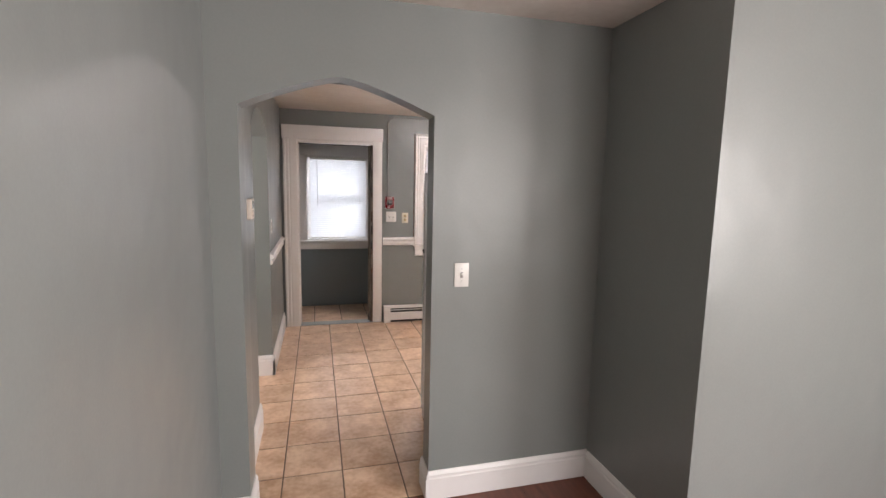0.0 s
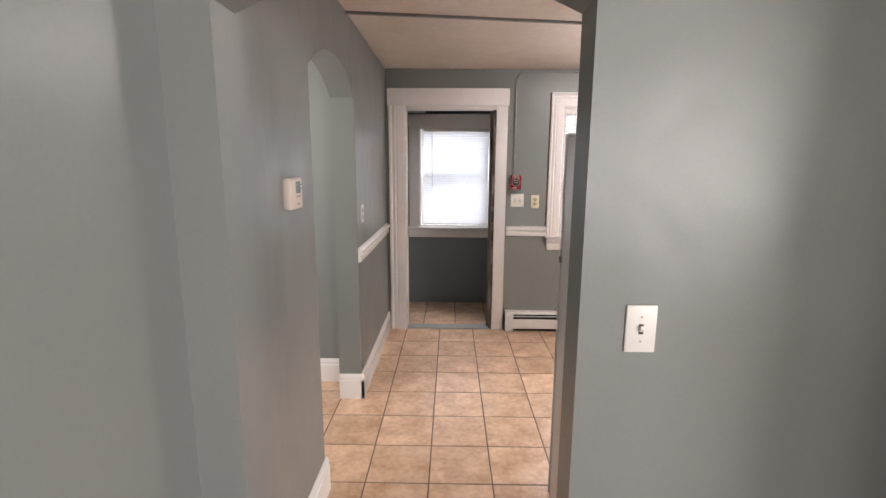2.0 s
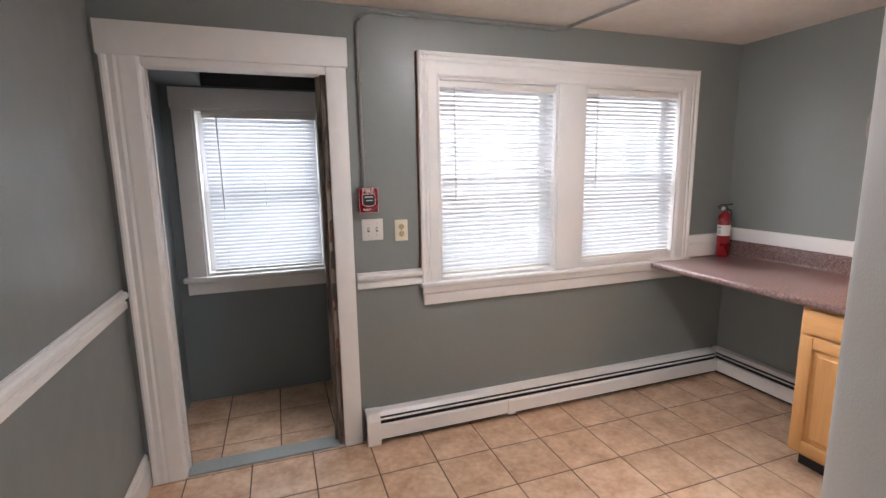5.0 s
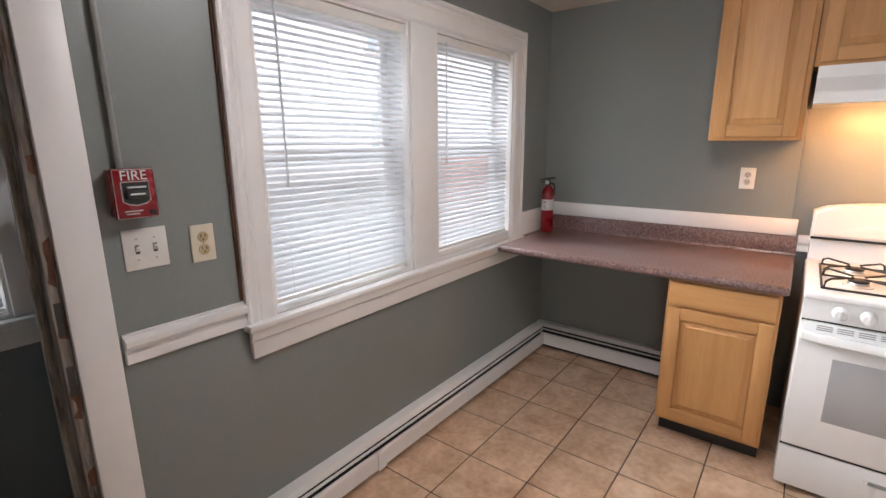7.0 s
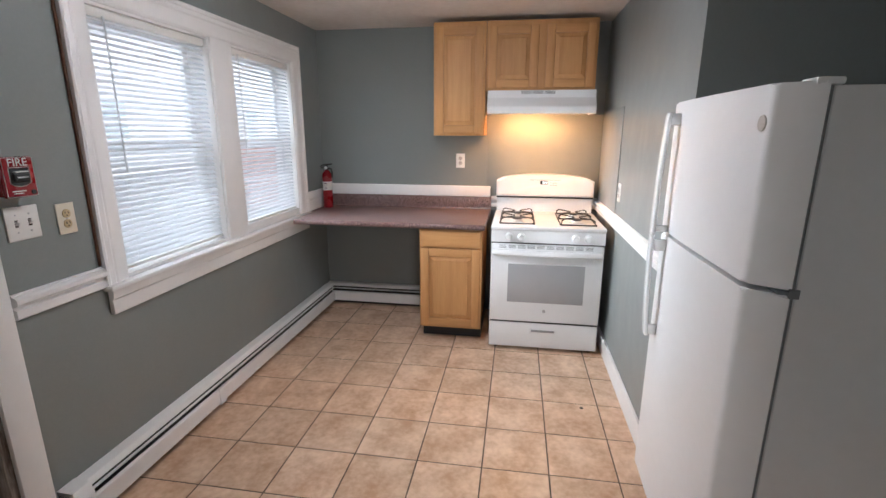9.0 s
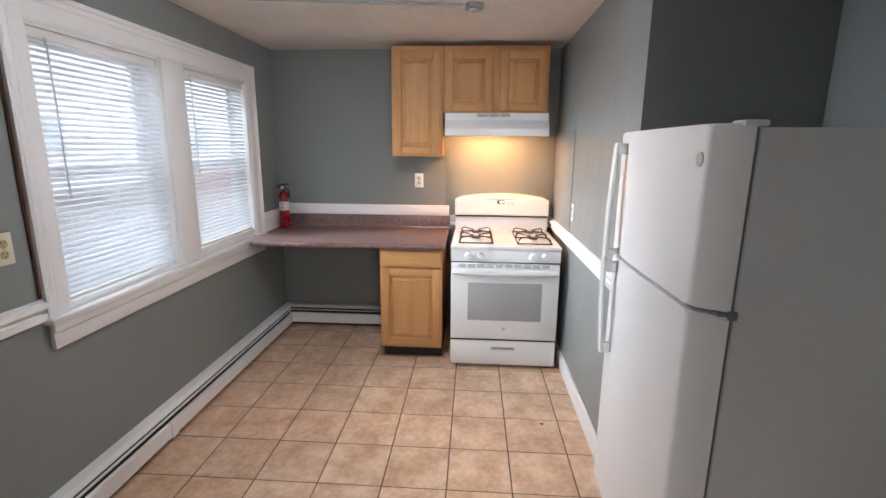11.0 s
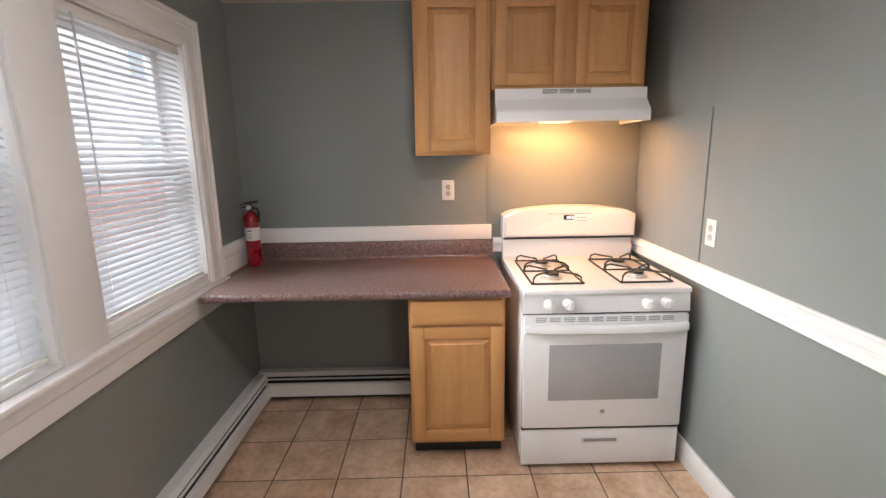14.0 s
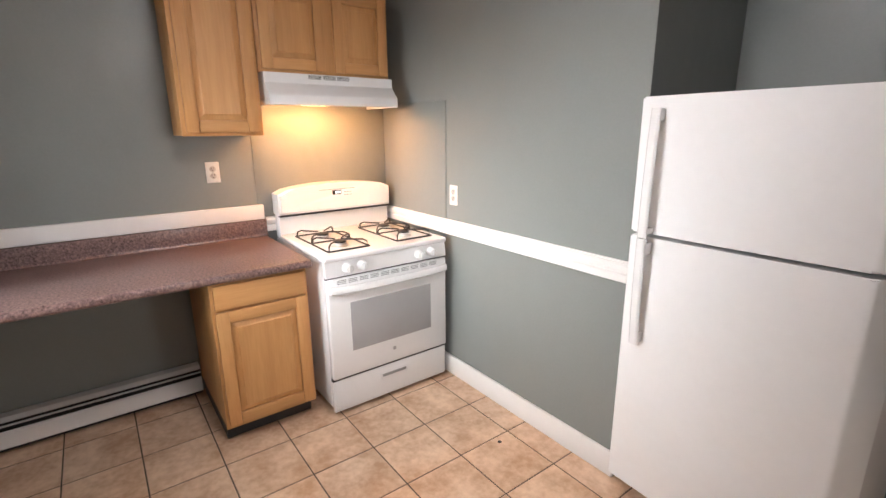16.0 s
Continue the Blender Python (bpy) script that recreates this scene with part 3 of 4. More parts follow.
# ---- counter and cabinets ----
ct = thing("countertop", (3.06, 4.6, 0.865), "mauve-brown speckled laminate countertop with backsplash", "countertop")
CX, CY0, CY1 = 2.69, 3.875, FRONT - 0.052
part("worktop", box(CX, RIGHT, CY0, CY1, 0.865, 0.905, 0.014, seg=3), M_COUNTER, ct)
part("worktop_end", box(CX + 0.36, RIGHT, CY1 - 0.01, FRONT - 0.026, 0.868, 0.904, 0.002), M_COUNTER, ct)
part("backsplash", box(RIGHT - 0.022, RIGHT, CY0, FRONT - 0.026, 0.905, 1.010, 0.006), M_COUNTER, ct)
part("cove", prism([(RIGHT - 0.022, 0.905), (RIGHT - 0.036, 0.905), (RIGHT - 0.026, 0.909), (RIGHT - 0.022, 0.919)], "y", CY0, FRONT - 0.03), M_COUNTER, ct)
solid("trim_wall_strip", box(RIGHT - 0.024, RIGHT, CY0 + 0.01, FRONT - 0.03, 1.012, 1.100, 0.004), M_TRIM, "white painted board above the backsplash", "trim", "structure")
solid("trim_wall_strip", box(3.05, RIGHT - 0.026, FRONT - 0.026, FRONT - 0.001, 0.905, 1.06, 0.004), M_TRIM, "white painted board beside the window", "trim", "structure")


def raised_panel(parent, x, y0, y1, z0, z1, name="door", rail=0.058):
    """A cabinet door in the plane x, seen from -x: stiles, rails and a raised centre panel."""
    d = part(name, box(x + 0.015, x + 0.019, y0 + 0.01, y1 - 0.01, z0 + 0.01, z1 - 0.01), M_MAPLE, parent, smooth=False)
    part("stile", box(x, x + 0.02, y0, y0 + rail, z0, z1, 0.004), M_MAPLE, d)
    part("stile", box(x, x + 0.02, y1 - rail, y1, z0, z1, 0.004), M_MAPLE, d)
    part("rail", box(x + 0.0004, x + 0.0196, y0 + rail, y1 - rail, z0, z0 + rail, 0.005), M_MAPLE_H, d)
    part("rail", box(x + 0.0004, x + 0.0196, y0 + rail, y1 - rail, z1 - rail, z1, 0.004), M_MAPLE_H, d)
    bm = bmesh.new()
    a, b, c, e, k = y0 + rail + 0.005, y1 - rail - 0.005, z0 + rail + 0.005, z1 - rail - 0.005, 0.026
    lo = [bm.verts.new((x + 0.012, *p)) for p in ((a, c), (b, c), (b, e), (a, e))]
    mid = [bm.verts.new((x + 0.006, *p)) for p in ((a + k - 0.005, c + k - 0.005), (b - k + 0.005, c + k - 0.005), (b - k + 0.005, e - k + 0.005), (a + k - 0.005, e - k + 0.005))]
    hi = [bm.verts.new((x + 0.002, *p)) for p in ((a + k, c + k), (b - k, c + k), (b - k, e - k), (a + k, e - k))]
    for r0, r1 in ((lo, mid), (mid, hi)):
        for i in range(4):
            bm.faces.new((r0[i], r0[(i + 1) % 4], r1[(i + 1) % 4], r1[i]))
    bm.faces.new(hi)
    part("raised_panel", bm, M_MAPLE, d, smooth=False)
    return d


bc = thing("base_cabinet", (3.05, 4.12, 0), "honey maple base cabinet with one drawer and one door", "cabinet")
BX = 2.742
part("body", box(BX + 0.02, RIGHT - 0.03, 3.905, 4.352, 0.10, 0.865, 0.002), M_MAPLE, bc)
part("face_frame", box(BX, BX + 0.02, 3.895, 4.355, 0.10, 0.865, 0.003), M_MAPLE, bc)
part("toe_kick", box(BX + 0.08, RIGHT - 0.06, 3.90, 4.345, 0.002, 0.10), M_BLACK, bc, "black recessed toe kick", smooth=False)
part("drawer_front", box(BX - 0.02, BX, 3.908, 4.342, 0.728, 0.848, 0.007), M_MAPLE_H, bc)
raised_panel(bc, BX - 0.02, 3.908, 4.342, 0.122, 0.716)

UX = 3.122
uc = thing("wall_cabinet", (3.28, 4.12, 1.515), "honey maple wall cabinet with one tall raised-panel door", "cabinet")
part("body", box(UX + 0.02, RIGHT, 3.93, 4.312, 1.515, 2.312, 0.002), M_MAPLE, uc)
part("face_frame", box(UX, UX + 0.02, 3.926, 4.314, 1.513, 2.314, 0.003), M_MAPLE, uc)
raised_panel(uc, UX - 0.02, 3.945, 4.295, 1.53, 2.278)
ud = thing("wall_cabinet", (3.28, 3.53, 1.838), "honey maple double-door wall cabinet above the hood", "cabinet")
part("body", box(UX + 0.02, RIGHT, 3.145, 3.922, 1.838, 2.312, 0.002), M_MAPLE, ud)
part("face_frame", box(UX, UX + 0.02, 3.143, 3.923, 1.836, 2.314, 0.003), M_MAPLE, ud)
raised_panel(ud, UX - 0.02, 3.552, 3.905, 1.853, 2.278)
raised_panel(ud, UX - 0.02, 3.16, 3.497, 1.853, 2.278)

# ---- range hood ----
rh = thing("range_hood", (3.25, 3.52, 1.67), "white enamelled under-cabinet range hood with its lamp on", "range hood")
HX, H0, H1 = 3.035, 3.135, 3.905
part("shell", prism([(RIGHT, 1.836), (UX - 0.025, 1.836), (UX - 0.028, 1.784), (UX - 0.036, 1.774), (HX + 0.004, 1.724), (HX, 1.716), (HX, 1.672), (HX + 0.012, 1.668), (HX + 0.012, 1.69),
                     (RIGHT - 0.02, 1.70), (RIGHT, 1.70)], "y", H0, H1, r=0.0), M_WHITE, rh, smooth=False)
for nm, a, b in (("side_skirt", H0, H0 + 0.006), ("side_skirt", H1 - 0.006, H1)):
    part(nm, prism([(RIGHT, 1.70), (HX + 0.012, 1.70), (HX + 0.012, 1.67), (RIGHT, 1.67)], "y", a, b), M_WHITE, rh, smooth=False)
for k in range(3):
    for j in range(5):
        y = 3.59 - k * 0.085
        part("vent_slot", box(UX - 0.0265, UX - 0.0235, y, y + 0.075, 1.803 + j * 0.006, 1.806 + j * 0.006), M_SLOT, rh, "dark vent slot", smooth=False)
part("filter", box(3.12, 3.38, 3.2, 3.44, 1.688, 1.694, 0.001), M_STEEL, rh)
part("lamp_lens", box(3.12, 3.36, 3.46, 3.62, 1.682, 1.69, 0.002), glow("hood_lens", (1.0, 0.6, 0.22), 6.0), rh, "lit amber lamp lens")

# heat-shield panels behind the stove
solid("wall_panel", box(RIGHT - 0.005, RIGHT, BACK + 0.005, 3.915, 1.02, 1.672, 0.0015), M_WALL, "thin grey-green painted splash panel behind the stove", "wall panel", "structure")
solid("wall_panel", box(2.71, RIGHT - 0.006, BACK, BACK + 0.006, 1.012, 1.70, 0.0015), M_WALL, "thin grey-green painted splash panel beside the stove", "wall panel", "structure")

# ---- gas stove ----
st = thing("gas_stove", (3.02, 3.45, 0), "white freestanding gas stove with four burners", "stove")
SX, S0, S1 = 2.655, 3.066, 3.828
part("body", box(SX + 0.03, 3.40, S0, S1, 0.05, 0.885, 0.004), M_WHITE, st)
for x in (SX + 0.06, 3.35):
    for y in (S0 + 0.05, S1 - 0.05):
        part("foot", turned([(0.018, 0), (0.018, 0.05)], (x, y, 0.0), seg=10), M_BLACK, st)
part("drawer", box(SX, SX + 0.03, S0 + 0.002, S1 - 0.002, 0.024, 0.212, 0.007), M_WHITE, st)
part("drawer_pull", box(SX - 0.004, SX + 0.004, 3.355, 3.535, 0.137, 0.172, 0.003), M_WHITE, st)
# flat grey plate, the shade of the pull's recess as colour
part("pull_slot", box(SX - 0.0055, SX - 0.001, 3.365, 3.525, 0.147, 0.164, 0.001), M_VENT, st)
od = part("oven_door", box(SX - 0.012, SX + 0.03, S0 + 0.002, S1 - 0.002, 0.226, 0.792, 0.010), M_WHITE, st)
part("oven_window", box(SX - 0.0145, SX - 0.010, 3.185, 3.705, 0.372, 0.652, 0.002), M_OVENGLASS, od, "grey screened oven window")
part("badge", turned([(0.011, 0), (0.011, 0.002)], (SX - 0.0125, 3.445, 0.312), "-x", 16), M_STEEL, od)
hp = []
for i in range(13):
    u = i / 12
    y = S0 + 0.012 + u * (S1 - S0 - 0.024)
    hp.append((SX - 0.028 - 0.028 * math.sin(math.pi * u) ** 0.45, y))
bm = bmesh.new()
prev = None
for x, y in hp:
    ring = [bm.verts.new((x + dx, y, z)) for dx, z in ((0.0, 0.715), (-0.006, 0.722), (-0.006, 0.748), (0.0, 0.756), (0.014, 0.756), (0.014, 0.715))]
    if prev:
        for k in range(6):
            bm.faces.new((prev[k], prev[(k + 1) % 6], ring[(k + 1) % 6], ring[k]))
    else:
        bm.faces.new(ring)
    prev = ring
bm.faces.new(prev)
oh = part("handle", bm, M_WHITE, od, "white arched towel-bar handle")
for y in (S0 + 0.022, S1 - 0.022):
    part("handle_mount", box(SX - 0.03, SX - 0.008, y - 0.012, y + 0.012, 0.718, 0.754, 0.004), M_WHITE, od)
for k in range(10):
    y0 = S0 + 0.075 + k * 0.0645
    for j in range(3):
        part("vent_slot", box(SX - 0.0135, SX - 0.011, y0, y0 + 0.05, 0.763 + j * 0.0085, 0.7668 + j * 0.0085), M_VENT, od, smooth=False)
cp = part("control_panel", prism([(SX - 0.006, 0.802), (SX + 0.05, 0.802), (SX + 0.05, 0.888), (SX + 0.006, 0.888)], "y", S0, S1), M_WHITE, st, smooth=False)
for y in (S1 - 0.12, S1 - 0.205, S0 + 0.195, S0 + 0.11):
    kn = part("knob", turned([(0.027, 0), (0.027, 0.005), (0.0245, 0.008), (0.0225, 0.034), (0.019, 0.038)], (SX - 0.001, y, 0.843), "-x", 18), M_WHITE, st, "white round burner knob")
    part("grip", box(SX - 0.043, SX - 0.02, y - 0.005, y + 0.005, 0.824, 0.862, 0.003), M_WHITE, kn)
part("cooktop", box(SX - 0.012, 3.33, S0 - 0.003, S1 + 0.003, 0.886, 0.916, 0.010, seg=3), M_WHITE, st)
for (gx0, gx1), (gy0, gy1) in (((2.72, 3.20), (3.535, 3.775)), ((2.72, 3.20), (3.12, 3.36))):
    part("burner_well", box(gx0, gx1, gy0, gy1, 0.9155, 0.9185, 0.001), M_WHITE, st)
    for cx in (gx0 + 0.12, gx1 - 0.12):
        cy = 0.5 * (gy0 + gy1)
        bu = part("burner", turned([(0.052, 0.917), (0.05, 0.924), (0.036, 0.927), (0.034, 0.936)], (cx, cy, 0), seg=22), M_ALU, st, "aluminium burner head")
        part("burner_cap", turned([(0.033, 0.936), (0.035, 0.939), (0.033, 0.945), (0.02, 0.947)], (cx, cy, 0), seg=22), M_IRON, bu)
    bm = bmesh.new()
    z, r = 0.922, 0.0047
    tube([(gx0, gy0, z), (gx1, gy0, z)], r, bm), tube([(gx0, gy1, z), (gx1, gy1, z)], r, bm)
    tube([(gx0, gy0, z), (gx0, gy1, z)], r, bm), tube([(gx1, gy0, z), (gx1, gy1, z)], r, bm)
    xm, cy = 0.5 * (gx0 + gx1), 0.5 * (gy0 + gy1)
    tube([(xm, gy0, z), (xm, gy1, z)], r, bm)
    for cx in (gx0 + 0.12, gx1 - 0.12):
        for dx, dy in ((1, 1), (1, -1), (-1, 1), (-1, -1)):
            ex, ey = cx + dx * 0.114, cy + dy * 0.114
            tube([(ex, ey, z), (ex - dx * 0.004, ey - dy * 0.004, z + 0.026), (ex - dx * 0.02, ey - dy * 0.02, z + 0.036), (cx + dx * 0.02, cy + dy * 0.02, z + 0.033)], r, bm)
    part("grate", bm, M_IRON, st, "black wire burner grate")
bg = part("backguard_riser", box(3.325, 3.40, S0 + 0.003, S1 - 0.003, 0.89, 1.037, 0.004), M_WHITE, st)
top = [(S0 - 0.002, 1.038), (S1 + 0.002, 1.038)]
for i in range(17):
    u = 1 - 2 * i / 16
    top.append((0.5 * (S0 + S1) + u * (0.5 * (S1 - S0) + 0.002), 1.176 + 0.038 * (1 - abs(u) ** 2.4) - (0.012 if abs(u) > 0.99 else 0)))
bm = prism(top, "x", 3.288, 3.41)
bmesh.ops.bevel(bm, geom=[e for e in bm.edges if all(abs(v.co.x - 3.288) < 1e-5 for v in e.verts)], offset=0.014, segments=3, affect="EDGES")
part("backguard", bm, M_WHITE, st, "white arched control backguard")
part("seam", box(3.300, 3.33, S0 + 0.002, S1 - 0.002, 1.026, 1.0385), M_BLACK, st, smooth=False)
part("door_gap", box(SX + 0.008, SX + 0.031, S0 + 0.004, S1 - 0.004, 0.788, 0.806), M_BLACK, st, "dark gap above the oven door", smooth=False)
part("drawer_gap", box(SX + 0.006, SX + 0.031, S0 + 0.004, S1 - 0.004, 0.206, 0.232), M_BLACK, st, "dark gap above the drawer", smooth=False)
part("display", box(3.285, 3.290, 3.425, 3.485, 1.138, 1.166, 0.001), M_BLACK, st)
for k, y in enumerate((3.462, 3.448, 3.434)):
    part("digit", box(3.2838, 3.2852, y - 0.004, y + 0.004, 1.145, 1.159), M_DISPLAY, st, smooth=False)
part("panel_line", box(3.2865, 3.2895, 3.33, 3.57, 1.171, 1.1735), M_GASKET, st, smooth=False)
for j, y in enumerate((3.40, 3.38, 3.36, 3.52, 3.54)):
    for z in (1.130, 1.148):
        part("key_mark", box(3.2868, 3.2892, y - 0.006, y + 0.006, z, z + 0.004), M_GASKET if j < 3 else M_LABEL, st, smooth=False)

# ---- refrigerator ----
fr = thing("refrigerator", (1.07, 2.7, 0), "white top-freezer refrigerator with long handles", "refrigerator")
FX0, FX1, FY = 0.677, 1.455, 3.088
part("cabinet", box(FX0 + 0.004, FX1 - 0.004, 2.345, 2.988, 0.03, 1.635, 0.006), M_FRIDGE_SIDE, fr, "textured steel cabinet, its shade put into a pale grey tone")


def fridge_door(name, z0, z1):
    pts = [(FX0, 3.0)]
    pts += [(FX0 + 0.002, 3.006), (FX0 + 0.052, 3.073), (FX0 + 0.056, 3.078), (FX0 + 0.064, 3.083), (FX0 + 0.074, 3.0845)]
    pts += [(0.95, 3.088), (1.07, 3.0895), (1.25, 3.088)]
    for i in range(4):
        a = math.pi / 2 * i / 3
        pts.append((FX1 - 0.016 * (1 - math.sin(a)), 3.069 + 0.016 * math.cos(a)))
    pts.append((FX1, 3.0))
    bm = prism(pts, "z", z0, z1)
    bmesh.ops.bevel(bm, geom=[e for e in bm.edges if abs(e.verts[0].co.z - e.verts[1].co.z) < 1e-6], offset=0.006, segments=2, affect="EDGES")
    return part(name, bm, M_FRIDGE, fr, "white textured door")


d1 = fridge_door("freezer_door", 1.158, 1.645)
d2 = fridge_door("fridge_door", 0.075, 1.144)
part("gasket", box(FX0 + 0.01, FX1 - 0.01, 2.988, 3.001, 0.08, 1.635), M_GASKET, fr, smooth=False)
# white cover given the side's grey in place of its shade
part("hinge_cover", box(FX0 + 0.008, FX0 + 0.075, 2.965, 3.025, 1.636, 1.653, 0.006), M_FRIDGE_SIDE, fr, "white hinge cover, its shade put into a pale grey tone")
part("middle_hinge", box(FX0 + 0.002, FX0 + 0.06, 2.985, 3.03, 1.147, 1.155, 0.002), M_GASKET, fr)
part("middle_hinge_plate", box(FX0 - 0.001, FX0 + 0.004, 2.98, 3.004, 1.138, 1.162, 0.002), M_GASKET, fr)
part("kick_grille", box(FX0 + 0.01, FX1 - 0.01, 2.95, 2.99, 0.012, 0.07, 0.004), M_GASKET, fr)
part("badge", turned([(0.02, 0), (0.019, 0.003)], (FX0 + 0.088, 3.085, 1.555), "y", 20), M_GREYPLASTIC, d1)
HANDLE_X = FX1 - 0.082


def fridge_handle(door, stations, mount):
    """A flat bowed bar: (height, distance of its back from the door) from end to end, with a block at the outer end."""
    bm = bmesh.new()
    prev = None
    for z, d in stations:
        y = 3.087 + d
        ring = [bm.verts.new((HANDLE_X + dx, y + dy, z)) for dx, dy in ((-0.017, 0.003), (-0.013, 0.0), (0.013, 0.0), (0.017, 0.003), (0.017, 0.011), (0.011, 0.016), (-0.011, 0.016), (-0.017, 0.011))]
        if prev:
            for k in range(8):
                bm.faces.new((prev[k], prev[(k + 1) % 8], ring[(k + 1) % 8], ring[k]))
        else:
            bm.faces.new(ring)
        prev = ring
    bm.faces.new(prev)
    h = part("handle", bm, M_WHITE, door, "white full-length bar handle")
    for z0, z1, d in mount:
        part("handle_mount", box(HANDLE_X - 0.012, HANDLE_X + 0.012, 3.078, 3.089 + d, z0, z1, 0.004), M_WHITE, h)


fridge_handle(d1, [(1.604, 0.028), (1.59, 0.031), (1.48, 0.037), (1.36, 0.042), (1.25, 0.044), (1.1535, 0.044)], [(1.560, 1.602, 0.029), (1.162, 1.184, 0.044)])
fridge_handle(d2, [(1.1490, 0.044), (1.05, 0.044), (0.94, 0.041), (0.83, 0.036), (0.745, 0.030), (0.73, 0.027)], [(1.085, 1.128, 0.044), (0.732, 0.772, 0.029)])
for x in (FX0 + 0.06, FX1 - 0.06):
    part("foot", turned([(0.02, 0), (0.02, 0.032)], (x, 2.9, 0), seg=10), M_BLACK, fr)
    part("foot", turned([(0.02, 0), (0.02, 0.032)], (x, 2.42, 0), seg=10), M_BLACK, fr)

# ---- fire extinguisher ----
fe = thing("fire_extinguisher", (3.295, 5.262, 0.905), "red fire extinguisher with white label, standing on the counter", "fire extinguisher")
ex, ey = 3.295, 5.272
part("cylinder", turned([(0.036, 0.905), (0.041, 0.912), (0.041, 1.17), (0.037, 1.195), (0.022, 1.215), (0.016, 1.222)], (ex, ey, 0), seg=24), M_RED, fe)
part("label", turned([(0.0415, 1.055), (0.0417, 1.056), (0.0417, 1.128), (0.0415, 1.129)], (ex, ey, 0), seg=24), M_LABEL, fe, "white printed label band")
for z, h in ((1.108, 0.008), (1.09, 0.004), (1.078, 0.004), (1.068, 0.004)):
    bm = bmesh.new()
    prism([(ex - 0.0420, z), (ex - 0.0412, z), (ex - 0.0412, z + h), (ex - 0.0420, z + h)], "y", ey - 0.012, ey + 0.010, bm)
    part("print_line", bm, M_GASKET, fe, smooth=False)
part("valve", turned([(0.015, 1.22), (0.015, 1.245), (0.011, 1.25), (0.011, 1.262)], (ex, ey, 0), seg=14), M_BLACK, fe)
part("gauge", turned([(0.013, 0), (0.013, 0.012)], (ex - 0.012, ey, 1.243), "-x", 14), M_LABEL, fe)
part("lever", prism([(ey - 0.045, 1.268), (ey + 0.02, 1.262), (ey + 0.055, 1.248), (ey + 0.055, 1.255), (ey + 0.02, 1.272), (ey - 0.045, 1.280)], "x", ex - 0.011, ex + 0.011), M_BLACK, fe, "black squeeze lever")
part("carry_handle", prism([(ey - 0.01, 1.25), (ey + 0.05, 1.236), (ey + 0.05, 1.242), (ey - 0.01, 1.262)], "x", ex - 0.009, ex + 0.009), M_BLACK, fe)
part("nozzle", tube([(ex, ey - 0.012, 1.24), (ex, ey - 0.04, 1.232), (ex, ey - 0.046, 1.21), (ex, ey - 0.045, 1.16)], 0.007), M_BLACK, fe)

# ---- fire alarm pull station and its conduit ----
fa = thing("fire_alarm", (0.803, FRONT, 1.385), "red wall-mounted fire alarm pull station with white lettering", "fire alarm")
AX0, AX1, AZ0, AZ1 = 0.752, 0.856, 1.316, 1.450
part("back_box", box(AX0 + 0.004, AX1 - 0.004, FRONT - 0.045, FRONT, AZ0 + 0.004, AZ1 - 0.004, 0.004), M_RED, fa)
fp = part("face_plate", box(AX0, AX1, FRONT - 0.062, FRONT - 0.045, AZ0, AZ1, 0.006), M_RED, fa)
yf = FRONT - 0.0625
part("recess", prism([(0.774, 1.412), (0.774, 1.365), (0.784, 1.358), (0.803, 1.354), (0.824, 1.358), (0.834, 1.365), (0.834, 1.412)], "y", yf - 0.001, yf + 0.004), M_BLACK, fa, smooth=False)
part("pull_handle", box(0.779, 0.829, yf - 0.012, yf, 1.371, 1.395, 0.003), M_BLACK, fa, "black pull handle")
for z, x0, x1 in ((1.399, 0.783, 0.826), (1.381, 0.787, 0.822)):
    part("handle_print", box(x0, x1, yf - 0.0135, yf - 0.0012, z, z + 0.004), M_LABEL, fa, smooth=False)
for pts in (((0.771, 1.415), (0.771, 1.364), (0.783, 1.356), (0.803, 1.352), (0.825, 1.356), (0.837, 1.364), (0.837, 1.415), (0.771, 1.415)),):
    part("white_outline", tube([(x, yf - 0.001, z) for x, z in pts], 0.0012, seg=4), M_LABEL, fa)
part("print_line", box(0.772, 0.815, yf - 0.001, yf + 0.001, 1.336, 1.339), M_LABEL, fa, smooth=False)
part("print_line", box(0.776, 0.806, yf - 0.001, yf + 0.001, 1.329, 1.3315), M_LABEL, fa, smooth=False)
part("key_lock", turned([(0.0075, 0), (0.0075, 0.004)], (0.839, yf, 1.331), "-y", 14), M_BLACK, fa)
part("edge_bead", tube([(AX0 + 0.003, yf, AZ0 + 0.003), (AX1 - 0.003, yf, AZ0 + 0.003), (AX1 - 0.003, yf, AZ1 - 0.003), (AX0 + 0.003, yf, AZ1 - 0.003), (AX0 + 0.003, yf, AZ0 + 0.003)], 0.0011, seg=4), M_LABEL, fa, "worn pale edge")


def lettering(name, text, size, parent, place, mtl, turn=(90, 0, 0)):
    cu = bpy.data.curves.new("text", "FONT")
    cu.body, cu.size, cu.extrude, cu.align_x = text, size, 0.0006, "CENTER"
    tmp = bpy.data.objects.new("tmp", cu)
    me = bpy.data.meshes.new_from_object(tmp)
    bpy.data.objects.remove(tmp)
    me.materials.clear()
    me.materials.append(mtl)
    ob = new(name, me)
    ob.parent = parent
    ob.matrix_basis = Matrix.Translation(-base_of(parent)) @ pose(*place, *turn)
    return ob


lettering("lettering", "FIRE", 0.036, fa, (0.803, yf - 0.0006, 1.4195), M_LABEL)

